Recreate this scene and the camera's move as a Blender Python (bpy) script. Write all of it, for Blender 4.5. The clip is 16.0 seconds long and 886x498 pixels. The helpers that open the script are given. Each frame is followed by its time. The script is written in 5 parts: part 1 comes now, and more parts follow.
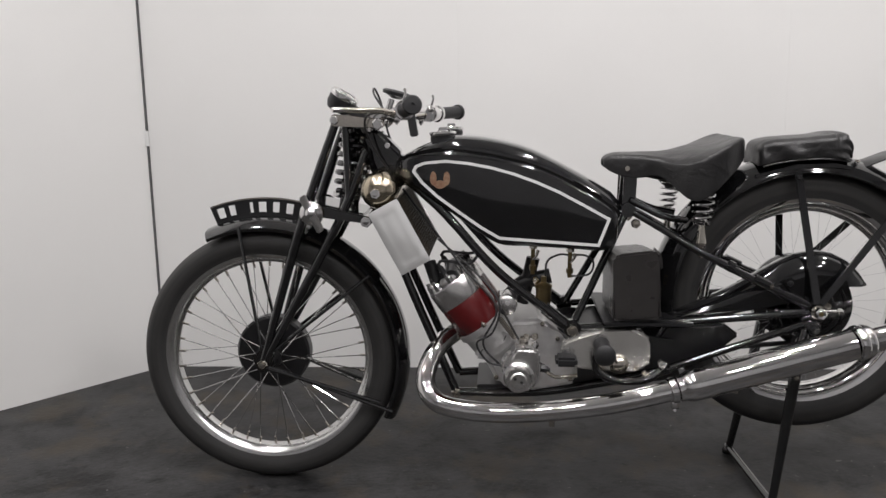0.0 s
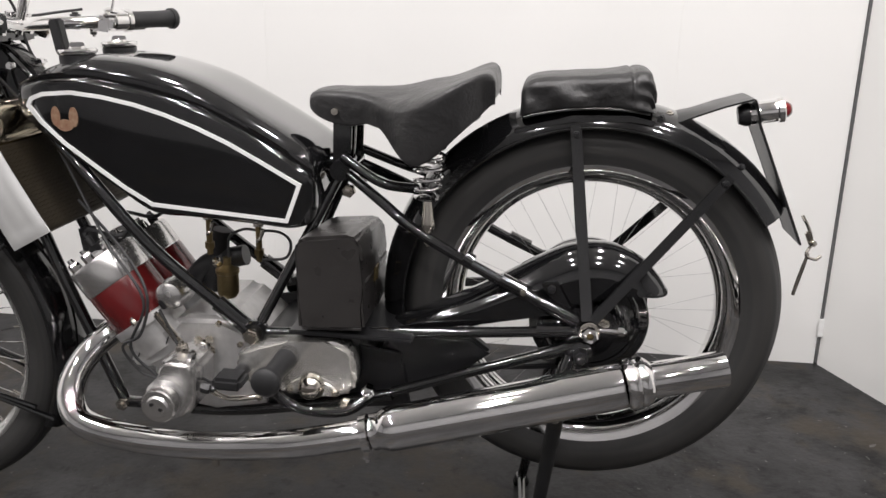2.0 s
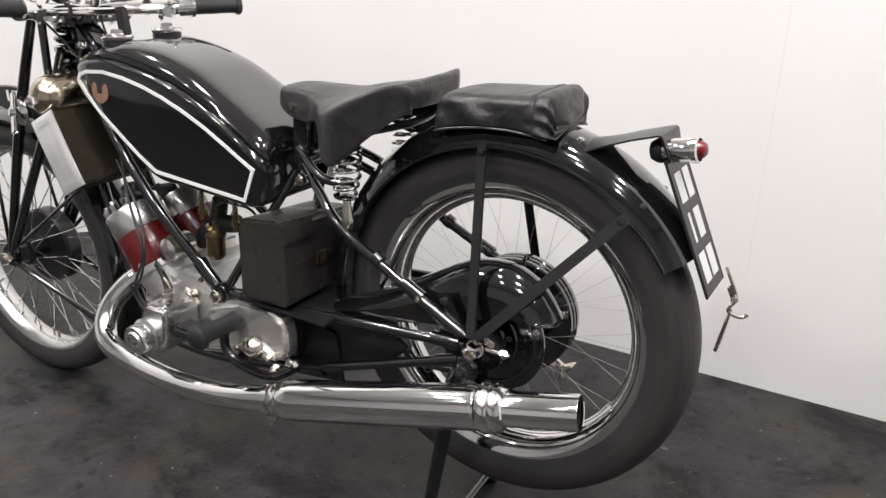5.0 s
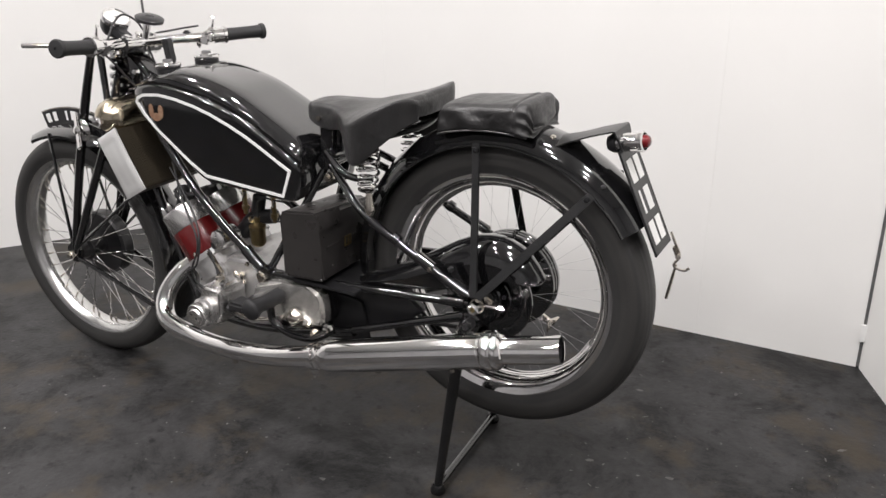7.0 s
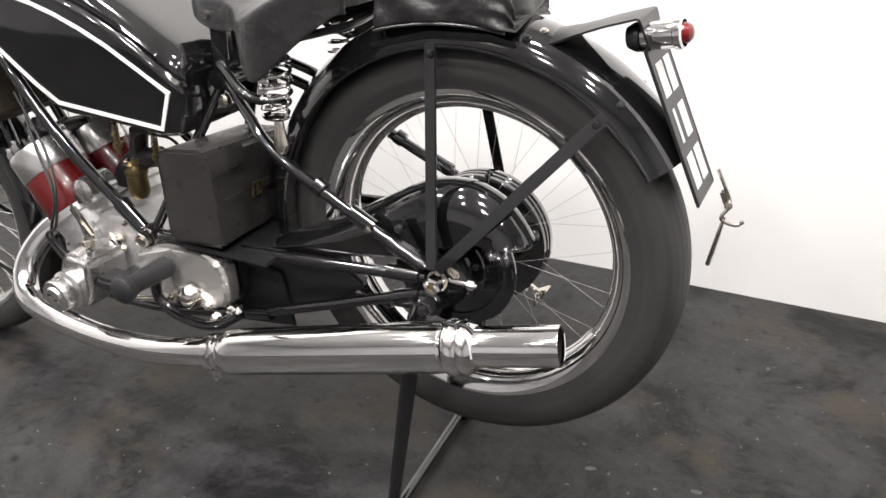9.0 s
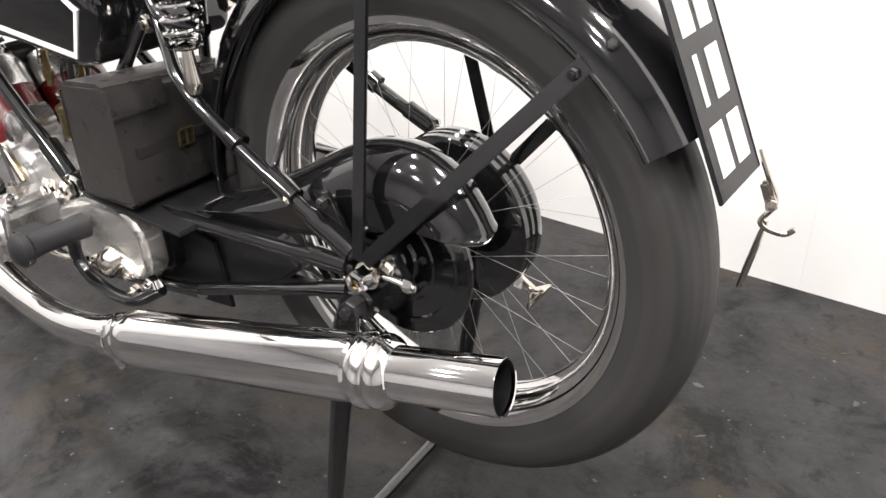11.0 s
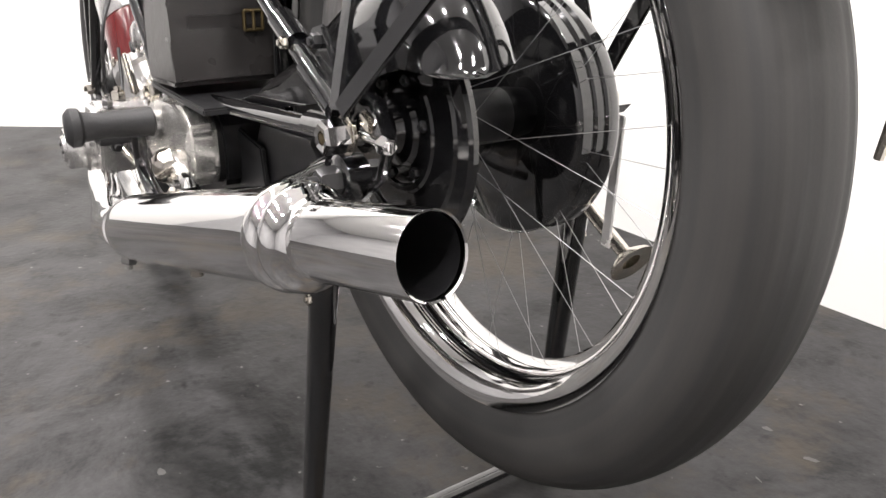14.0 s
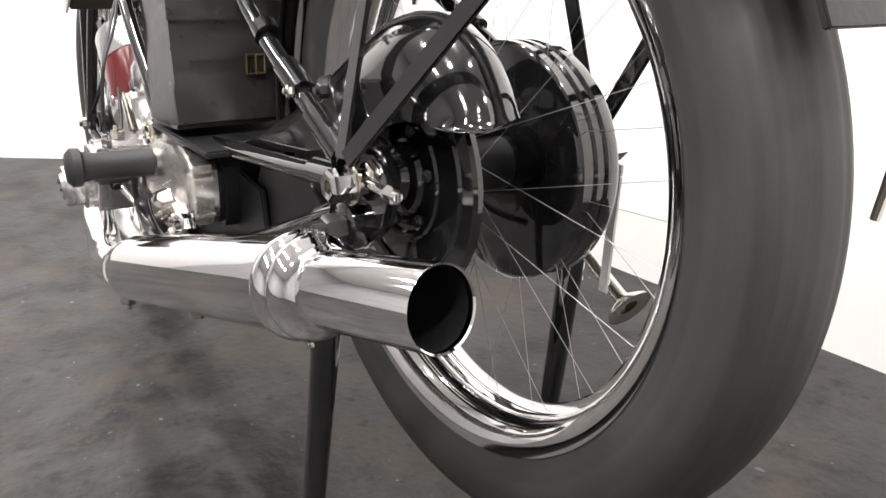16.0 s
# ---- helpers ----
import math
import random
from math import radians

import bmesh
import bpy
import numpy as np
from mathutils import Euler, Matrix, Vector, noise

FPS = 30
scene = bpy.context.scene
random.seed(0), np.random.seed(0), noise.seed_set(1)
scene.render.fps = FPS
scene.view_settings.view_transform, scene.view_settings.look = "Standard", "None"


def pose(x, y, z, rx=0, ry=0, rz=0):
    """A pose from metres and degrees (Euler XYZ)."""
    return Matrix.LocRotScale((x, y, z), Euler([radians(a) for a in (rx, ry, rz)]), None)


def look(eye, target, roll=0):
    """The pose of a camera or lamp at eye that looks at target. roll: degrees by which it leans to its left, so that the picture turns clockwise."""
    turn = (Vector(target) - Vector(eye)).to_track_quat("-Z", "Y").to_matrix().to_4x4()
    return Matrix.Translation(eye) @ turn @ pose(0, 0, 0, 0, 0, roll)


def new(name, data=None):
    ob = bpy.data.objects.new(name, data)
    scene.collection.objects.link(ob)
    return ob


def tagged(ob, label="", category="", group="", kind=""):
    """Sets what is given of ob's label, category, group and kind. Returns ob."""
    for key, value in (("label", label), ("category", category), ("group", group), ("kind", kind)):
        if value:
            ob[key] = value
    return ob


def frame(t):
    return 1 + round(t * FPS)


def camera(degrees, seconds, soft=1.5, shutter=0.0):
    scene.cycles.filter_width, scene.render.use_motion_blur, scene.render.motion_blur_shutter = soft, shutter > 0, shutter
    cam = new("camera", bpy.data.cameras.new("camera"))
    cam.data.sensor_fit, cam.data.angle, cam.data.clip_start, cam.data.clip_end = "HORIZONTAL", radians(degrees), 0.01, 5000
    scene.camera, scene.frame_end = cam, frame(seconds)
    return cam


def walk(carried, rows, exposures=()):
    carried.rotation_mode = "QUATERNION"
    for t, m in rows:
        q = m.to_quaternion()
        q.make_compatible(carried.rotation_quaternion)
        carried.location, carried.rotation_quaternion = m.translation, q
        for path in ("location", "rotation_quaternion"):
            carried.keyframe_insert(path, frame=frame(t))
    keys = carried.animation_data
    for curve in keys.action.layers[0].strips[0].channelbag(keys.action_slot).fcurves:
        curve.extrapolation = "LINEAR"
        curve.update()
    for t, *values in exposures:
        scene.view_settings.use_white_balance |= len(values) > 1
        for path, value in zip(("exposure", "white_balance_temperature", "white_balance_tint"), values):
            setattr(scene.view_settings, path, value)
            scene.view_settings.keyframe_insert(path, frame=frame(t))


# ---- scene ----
cam = camera(56.00, 16.0)
PATH = [
    (0, (-0.7489, -2.0929, 0.9915), (-0.8816, -0.1286, 0.6394), -0.96),
    (0.5, (-0.6457, -1.9596, 0.9920), (-0.7209, -0.0237, 0.4954), -1.00),
    (1, (-0.4415, -1.7713, 1.1449), (-0.5480, 0.1416, 0.5711), -2.06),
    (1.5, (-0.2642, -1.6108, 1.0837), (-0.5116, 0.2902, 0.5135), 0.27),
    (2, (-0.0809, -1.4240, 1.0112), (-0.3206, 0.4735, 0.4264), 0.67),
    (2.5, (0.2309, -1.2245, 1.0272), (-0.1934, 0.6133, 0.3620), -2.08),
    (3, (0.2231, -1.1728, 1.0519), (-0.3022, 0.6040, 0.2989), 0.79),
    (3.5, (0.3464, -1.0796, 1.0444), (-0.3228, 0.6202, 0.2304), 0.26),
    (4, (0.4626, -1.0870, 1.0702), (-0.4089, 0.5318, 0.2829), 1.66),
    (4.5, (0.4895, -1.1363, 1.1101), (-0.4482, 0.5215, 0.5000), 1.27),
    (4.7, (0.5125, -1.1685, 1.1128), (-0.4114, 0.4593, 0.4081), 1.66),
    (6.8, (0.7892, -1.6234, 1.2584), (-0.1647, -0.0093, 0.5623), -0.64),
    (7, (0.7037, -1.5384, 1.2311), (-0.2049, 0.0851, 0.4972), -0.85),
    (7.5, (0.5631, -1.3415, 1.1328), (-0.2295, 0.2947, 0.2995), -0.19),
    (8, (0.4936, -1.2057, 1.0594), (-0.2741, 0.4242, 0.1911), -0.64),
    (8.2, (0.4968, -1.1584, 1.0618), (-0.3053, 0.4566, 0.1966), -1.47),
    (10.3, (0.4811, -0.9800, 1.0583), (-0.3496, 0.5788, 0.1202), -1.13),
    (10.5, (0.4810, -0.8911, 1.0352), (-0.3673, 0.6439, 0.0739), 0.53),
    (11, (0.5289, -0.7122, 0.9552), (-0.5096, 0.6842, -0.0305), -1.67),
    (11.5, (0.5909, -0.5310, 0.8284), (-0.7673, 0.5852, -0.1252), -1.42),
    (12, (0.5882, -0.4306, 0.6534), (-0.9279, 0.6086, -0.1350), -3.09),
    (12.5, (0.5962, -0.4228, 0.6420), (-0.9868, 0.5761, -0.0627), -1.83),
    (13, (0.5936, -0.4254, 0.6361), (-0.9977, 0.5683, -0.0569), -1.12),
    (13.5, (0.5933, -0.4316, 0.6336), (-0.9831, 0.5792, -0.0688), -0.86),
    (14, (0.5929, -0.4292, 0.6301), (-0.9870, 0.5835, -0.0615), -0.37),
    (14.5, (0.5959, -0.4261, 0.6318), (-0.9904, 0.5993, -0.0255), -0.11),
    (15, (0.5950, -0.4301, 0.6341), (-0.9971, 0.6025, 0.0025), 0.03),
    (15.5, (0.5962, -0.4331, 0.6387), (-0.9954, 0.6101, 0.0235), 0.01),
    (16, (0.5903, -0.4439, 0.6468), (-0.9914, 0.6095, 0.0236), 0.33),
]
# exposure follows the film camera's own metering
EXPOSURES = [(0.0, -0.46, 6460, 12), (0.5, -0.36, 6460, 12), (1.5, -0.12, 6500, 12), (2.5, 0.12, 6540, 12), (3.5, 0.28, 6540, 12), (4.0, 0.40, 6560, 12), (4.5, 0.17, 6560, 12), (7.0, 0.06, 6540, 12), (8.0, 0.42, 6560, 12),
             (10.5, 0.76, 6600, 12), (11.5, 1.04, 6600, 12), (12.0, 1.16, 6620, 12), (12.5, 1.16, 6620, 12), (16.0, 1.06, 6620, 12)]
walk(cam, [(t, look(eye, target, roll)) for t, eye, target, roll in PATH], EXPOSURES)

# ---- light ----
world = bpy.data.worlds.new("world")
scene.world = world
world.use_nodes = True
world.node_tree.nodes["Background"].inputs[0].default_value = (1.0, 0.98, 0.95, 1)
world.node_tree.nodes["Background"].inputs[1].default_value = 0.05
CEIL = 3.0
LAMP_POWER = 19.0


# ---- materials ----
def material(name, colour, rough=0.5, metal=0.0, coat=0.0, vary=0.1, scale=30.0, bump=0.0, bump_scale=200.0,
             rough_vary=0.1, second=None, spec=0.5):
    """A principled surface with colour and roughness varied at two scales, and fine relief."""
    m = bpy.data.materials.new(name)
    m.use_nodes = True
    nt = m.node_tree
    b = nt.nodes["Principled BSDF"]
    tc = nt.nodes.new("ShaderNodeTexCoord")
    n1 = nt.nodes.new("ShaderNodeTexNoise")
    n1.inputs["Scale"].default_value, n1.inputs["Detail"].default_value = scale, 6
    n2 = nt.nodes.new("ShaderNodeTexNoise")
    n2.inputs["Scale"].default_value, n2.inputs["Detail"].default_value = scale * 0.16, 3
    nt.links.new(tc.outputs["Object"], n1.inputs["Vector"])
    nt.links.new(tc.outputs["Object"], n2.inputs["Vector"])
    mean = nt.nodes.new("ShaderNodeMath")
    mean.operation = "ADD"
    nt.links.new(n1.outputs["Fac"], mean.inputs[0])
    nt.links.new(n2.outputs["Fac"], mean.inputs[1])
    ramp = nt.nodes.new("ShaderNodeMapRange")
    ramp.inputs["From Min"].default_value, ramp.inputs["From Max"].default_value = 0.65, 1.35
    nt.links.new(mean.outputs[0], ramp.inputs["Value"])
    mix = nt.nodes.new("ShaderNodeMix")
    mix.data_type = "RGBA"
    c2 = second or tuple(min(1, c * (1 + vary)) for c in colour)
    c1 = colour if second else tuple(c * (1 - vary) for c in colour)
    mix.inputs["A"].default_value, mix.inputs["B"].default_value = (*c1, 1), (*c2, 1)
    nt.links.new(ramp.outputs["Result"], mix.inputs["Factor"])
    nt.links.new(mix.outputs["Result"], b.inputs["Base Color"])
    rr = nt.nodes.new("ShaderNodeMapRange")
    rr.inputs["To Min"].default_value, rr.inputs["To Max"].default_value = max(0.02, rough * (1 - rough_vary)), min(1, rough * (1 + rough_vary))
    nt.links.new(n1.outputs["Fac"], rr.inputs["Value"])
    nt.links.new(rr.outputs["Result"], b.inputs["Roughness"])
    b.inputs["Metallic"].default_value = metal
    b.inputs["Specular IOR Level"].default_value = spec
    b.inputs["Coat Weight"].default_value = coat
    b.inputs["Coat Roughness"].default_value = 0.04
    if bump:
        n3 = nt.nodes.new("ShaderNodeTexNoise")
        n3.inputs["Scale"].default_value, n3.inputs["Detail"].default_value = bump_scale, 8
        nt.links.new(tc.outputs["Object"], n3.inputs["Vector"])
        bp = nt.nodes.new("ShaderNodeBump")
        bp.inputs["Strength"].default_value, bp.inputs["Distance"].default_value = bump, 0.002
        nt.links.new(n3.outputs["Fac"], bp.inputs["Height"])
        nt.links.new(bp.outputs["Normal"], b.inputs["Normal"])
    return m


ENAMEL = material("black enamel", (0.005, 0.005, 0.0055), 0.09, 0, 1.0, 0.3, 12, 0.012, 40)
PLATE_BLACK = material("worn black plate", (0.018, 0.018, 0.0185), 0.33, 0, 0, 0.4, 30, 0.08, 150, 0.3, spec=0.5)
SATIN = material("satin black", (0.012, 0.012, 0.013), 0.35, 0, 0, 0.3, 20, 0.1, 150)
CHROME = material("chrome", (0.80, 0.79, 0.785), 0.05, 1, 0, 0.03, 9, 0.012, 30, 0.5)
NICKEL = material("worn nickel", (0.62, 0.58, 0.52), 0.16, 1, 0, 0.1, 40, 0.08, 120, 0.5)
RIM_STEEL = material("dull rim steel", (0.74, 0.74, 0.73), 0.22, 1.0, 0, 0.05, 60, 0.02, 200, 0.25)
ALLOY = material("cast aluminium", (0.55, 0.545, 0.54), 0.38, 0.75, 0, 0.14, 60, 0.25, 260, 0.3)
POLISHED = material("polished aluminium", (0.78, 0.765, 0.735), 0.21, 0.85, 0, 0.1, 25, 0.05, 90, 0.5)
BRUSHED = material("brushed aluminium sheet", (0.88, 0.88, 0.87), 0.26, 0.55, 0, 0.06, 14, 0.03, 120, 0.4)
BRASS = material("aged brass", (0.24, 0.185, 0.095), 0.36, 1, 0, 0.25, 60, 0.1, 200)
RED = material("dark red enamel", (0.085, 0.006, 0.0065), 0.25, 0, 0.4, 0.2, 30, 0.03, 80)
LENS = material("red lens", (0.14, 0.006, 0.008), 0.1, 0, 0.8, 0.1, 30)


def banded_rubber(c):
    """Tyre rubber with faint dusty bands that run round the wheel at c."""
    m = material("tyre rubber", (0.0245, 0.0244, 0.0243), 0.55, 0, 0, 0.18, 14, 0.06, 300, 0.12)
    nt = m.node_tree
    tc = [n for n in nt.nodes if n.type == "TEX_COORD"][0]
    sep = nt.nodes.new("ShaderNodeSeparateXYZ")
    nt.links.new(tc.outputs["Object"], sep.inputs[0])

    def math_node(op, a, b):
        n = nt.nodes.new("ShaderNodeMath")
        n.operation = op
        for k, v in enumerate((a, b)):
            if isinstance(v, float):
                n.inputs[k].default_value = v
            else:
                nt.links.new(v, n.inputs[k])
        return n.outputs[0]

    dx, dz = math_node("SUBTRACT", sep.outputs[0], c[0]), math_node("SUBTRACT", sep.outputs[2], c[1])
    radius = math_node("SQRT", math_node("ADD", math_node("MULTIPLY", dx, dx), math_node("MULTIPLY", dz, dz)), 0.0)
    ring = nt.nodes.new("ShaderNodeCombineXYZ")
    nt.links.new(math_node("MULTIPLY", radius, 1.6), ring.inputs[0])
    nt.links.new(sep.outputs[1], ring.inputs[1])
    band = nt.nodes.new("ShaderNodeTexNoise")
    band.inputs["Scale"].default_value, band.inputs["Detail"].default_value, band.inputs["Roughness"].default_value = 75, 3, 0.6
    nt.links.new(ring.outputs[0], band.inputs["Vector"])
    fac = nt.nodes.new("ShaderNodeMapRange")
    fac.inputs["From Min"].default_value, fac.inputs["From Max"].default_value = 0.40, 0.68
    fac.inputs["To Max"].default_value = 0.55
    nt.links.new(band.outputs["Fac"], fac.inputs["Value"])
    b = nt.nodes["Principled BSDF"]
    old = b.inputs["Base Color"].links[0].from_socket
    mx = nt.nodes.new("ShaderNodeMix")
    mx.data_type = "RGBA"
    mx.inputs["B"].default_value = (0.043, 0.040, 0.037, 1)
    nt.links.new(fac.outputs["Result"], mx.inputs["Factor"])
    nt.links.new(old, mx.inputs["A"])
    nt.links.new(mx.outputs["Result"], b.inputs["Base Color"])
    return m


GRIP = material("grip rubber", (0.014, 0.014, 0.015), 0.55, 0, 0, 0.2, 60, 0.2, 300)
LEATHER = material("black leather", (0.0165, 0.0161, 0.0164), 0.36, 0, 0, 0.4, 24, 0.4, 170, 0.3)
BROWN_LEATHER = material("brown leather", (0.027, 0.0250, 0.0242), 0.29, 0, 0, 0.25, 22, 0.12, 150, 0.3)
SPOKE = material("dull spoke wire", (0.30, 0.30, 0.30), 0.4, 0.8, 0, 0.2, 60)
TURNED = material("turned aluminium", (0.66, 0.65, 0.64), 0.25, 0.95, 0, 0.10, 24, 0.02, 120, 0.3)


def creased(m, scale, depth):
    """Adds long soft creases under the fine grain of a leather."""
    nt = m.node_tree
    tc = [n for n in nt.nodes if n.type == "TEX_COORD"][0]
    fine = [n for n in nt.nodes if n.type == "BUMP"][0]
    mp = nt.nodes.new("ShaderNodeMapping")
    mp.inputs["Scale"].default_value, mp.inputs["Rotation"].default_value = (1.0, 0.85, 1.35), (0.3, 0.5, 0.2)
    nt.links.new(tc.outputs["Object"], mp.inputs["Vector"])
    n = nt.nodes.new("ShaderNodeTexNoise")
    n.inputs["Scale"].default_value, n.inputs["Detail"].default_value, n.inputs["Distortion"].default_value = scale, 2, 0.5
    nt.links.new(mp.outputs["Vector"], n.inputs["Vector"])
    bp = nt.nodes.new("ShaderNodeBump")
    bp.inputs["Strength"].default_value, bp.inputs["Distance"].default_value = 0.7, depth
    nt.links.new(n.outputs["Fac"], bp.inputs["Height"])
    nt.links.new(bp.outputs["Normal"], fine.inputs["Normal"])


creased(LEATHER, 15, 0.0060)
creased(BROWN_LEATHER, 12, 0.0022)
WHITE_PAINT = material("white paint", (0.78, 0.78, 0.77), 0.35, 0, 0, 0.05, 40)
GOLD = material("gold transfer", (0.20, 0.085, 0.05), 0.4, 0.1, 0.3, 0.5, 160, second=(0.34, 0.24, 0.16))
HEADER_BRASS = material("polished brass", (0.50, 0.44, 0.34), 0.17, 1, 0, 0.12, 30, 0.03, 60, 0.4)
GAUGE_WHITE = material("gauge dial", (0.55, 0.55, 0.53), 0.2, 0, 1.0, 0.1, 40)
MESH = material("radiator core", (0.038, 0.030, 0.019), 0.55, 0.5, 0, 0.35, 90, 0.3, 260)


def floor_material():
    m = material("painted concrete floor", (0.020, 0.020, 0.021), 0.46, 0, 0, 0.2, 5.0, 0.45, 70, 0.4, spec=0.22)
    nt = m.node_tree
    b = nt.nodes["Principled BSDF"]
    tc = [n for n in nt.nodes if n.type == "TEX_COORD"][0]
    # large cloudy stains, and small pale scuffs
    big = nt.nodes.new("ShaderNodeTexNoise")
    big.inputs["Scale"].default_value, big.inputs["Detail"].default_value, big.inputs["Roughness"].default_value = 4.2, 12, 0.78
    big.inputs["Distortion"].default_value = 0.4
    nt.links.new(tc.outputs["Object"], big.inputs["Vector"])
    r1 = nt.nodes.new("ShaderNodeValToRGB")
    r1.color_ramp.elements[0].position, r1.color_ramp.elements[1].position = 0.40, 0.60
    r1.color_ramp.elements[0].color, r1.color_ramp.elements[1].color = (0.007, 0.007, 0.0072, 1), (0.038, 0.0375, 0.0385, 1)
    e = r1.color_ramp.elements.new(0.47)
    e.color = (0.023, 0.0228, 0.0232, 1)
    nt.links.new(big.outputs["Fac"], r1.inputs["Fac"])
    spots = nt.nodes.new("ShaderNodeTexNoise")
    spots.inputs["Scale"].default_value, spots.inputs["Detail"].default_value = 55, 5
    nt.links.new(tc.outputs["Object"], spots.inputs["Vector"])
    r2 = nt.nodes.new("ShaderNodeValToRGB")
    r2.color_ramp.elements[0].position, r2.color_ramp.elements[1].position = 0.695, 0.745
    nt.links.new(spots.outputs["Fac"], r2.inputs["Fac"])
    mx = nt.nodes.new("ShaderNodeMix")
    mx.data_type = "RGBA"
    mx.inputs["B"].default_value = (0.16, 0.155, 0.15, 1)
    nt.links.new(r1.outputs["Color"], mx.inputs["A"])
    nt.links.new(r2.outputs["Color"], mx.inputs["Factor"])
    pits = nt.nodes.new("ShaderNodeTexNoise")
    pits.inputs["Scale"].default_value, pits.inputs["Detail"].default_value, pits.inputs["Roughness"].default_value = 17, 8, 0.7
    nt.links.new(tc.outputs["Object"], pits.inputs["Vector"])
    r4 = nt.nodes.new("ShaderNodeValToRGB")
    r4.color_ramp.elements[0].position, r4.color_ramp.elements[1].position = 0.56, 0.66
    r4.color_ramp.elements[1].color = (0.85, 0.85, 0.85, 1)
    nt.links.new(pits.outputs["Fac"], r4.inputs["Fac"])
    mx3 = nt.nodes.new("ShaderNodeMix")
    mx3.data_type = "RGBA"
    mx3.inputs["B"].default_value = (0.006, 0.006, 0.0062, 1)
    nt.links.new(mx.outputs["Result"], mx3.inputs["A"])
    nt.links.new(r4.outputs["Color"], mx3.inputs["Factor"])
    rust = nt.nodes.new("ShaderNodeTexNoise")
    rust.inputs["Scale"].default_value, rust.inputs["Detail"].default_value, rust.inputs["Roughness"].default_value = 3.1, 11, 0.7
    nt.links.new(tc.outputs["Object"], rust.inputs["Vector"])
    r3 = nt.nodes.new("ShaderNodeValToRGB")
    r3.color_ramp.elements[0].position, r3.color_ramp.elements[1].position = 0.515, 0.60
    r3.color_ramp.elements[1].color = (0.7, 0.7, 0.7, 1)
    nt.links.new(rust.outputs["Fac"], r3.inputs["Fac"])
    mx2 = nt.nodes.new("ShaderNodeMix")
    mx2.data_type = "RGBA"
    mx2.inputs["B"].default_value = (0.046, 0.037, 0.026, 1)
    nt.links.new(mx3.outputs["Result"], mx2.inputs["A"])
    nt.links.new(r3.outputs["Color"], mx2.inputs["Factor"])
    nt.links.new(mx2.outputs["Result"], b.inputs["Base Color"])
    return m


FLOOR = floor_material()
SCUFF = material("pale scuffed paint", (0.075, 0.073, 0.070), 0.6, 0, 0, 0.4, 40)
WALL = material("white wall panel", (0.78, 0.775, 0.76), 0.5, 0, 0, 0.02, 3.0, 0.03, 90, 0.1)
WALL_EDGE = material("panel edge", (0.10, 0.10, 0.10), 0.7, 0, 0, 0.2, 20)
# grey of the added, unseen outer walls, set for reflections and fill
FILL_WALL = material("grey fill wall", (0.38, 0.38, 0.385), 0.7, 0, 0, 0.15, 2.0)
CEILING = material("ceiling paint", (0.84, 0.84, 0.83), 0.8, 0, 0, 0.03, 4)


def glow(name, colour, strength):
    m = bpy.data.materials.new(name)
    m.use_nodes = True
    b = m.node_tree.nodes["Principled BSDF"]
    b.inputs["Base Color"].default_value = (0.9, 0.9, 0.9, 1)
    b.inputs["Emission Color"].default_value = (*colour, 1)
    b.inputs["Emission Strength"].default_value = strength
    return m


TUBE_LIGHT = glow("light diffuser", (1.0, 0.97, 0.94), 12.0)


# ---- shape helpers ----
def finish(bm, smooth=40):
    me = bpy.data.meshes.new("mesh")
    bmesh.ops.recalc_face_normals(bm, faces=bm.faces)
    bm.to_mesh(me)
    bm.free()
    if smooth:
        me.shade_smooth()
        me.set_sharp_from_angle(angle=radians(smooth))
    return me


def part(name, bm, mat, parent=None, label="", smooth=40):
    """Links a bmesh as one mesh object under a thing or a part."""
    me = finish(bm, smooth)
    me.materials.append(mat)
    ob = new(name, me)
    if parent:
        ob.parent = parent
        ob.matrix_parent_inverse = parent.matrix_basis.inverted() if parent.parent is None else Matrix()
    if label:
        tagged(ob, label)
    return ob


def shared(name, me, m, parent):
    """A further object on the same mesh, as a part."""
    ob = new(name, me)
    ob.parent = parent
    ob.matrix_basis = m
    return ob


def spline(pts, n=8):
    """Points of a smooth curve through pts."""
    p = [Vector(q) for q in pts]
    if len(p) < 3:
        return p
    p = [p[0] * 2 - p[1]] + p + [p[-1] * 2 - p[-2]]
    out = []
    for i in range(1, len(p) - 2):
        a, b, c, d = p[i - 1:i + 3]
        for k in range(n):
            t = k / n
            out.append(0.5 * (2 * b + (c - a) * t + (2 * a - 5 * b + 4 * c - d) * t * t + (3 * b - a - 3 * c + d) * t ** 3))
    out.append(p[-2])
    return out


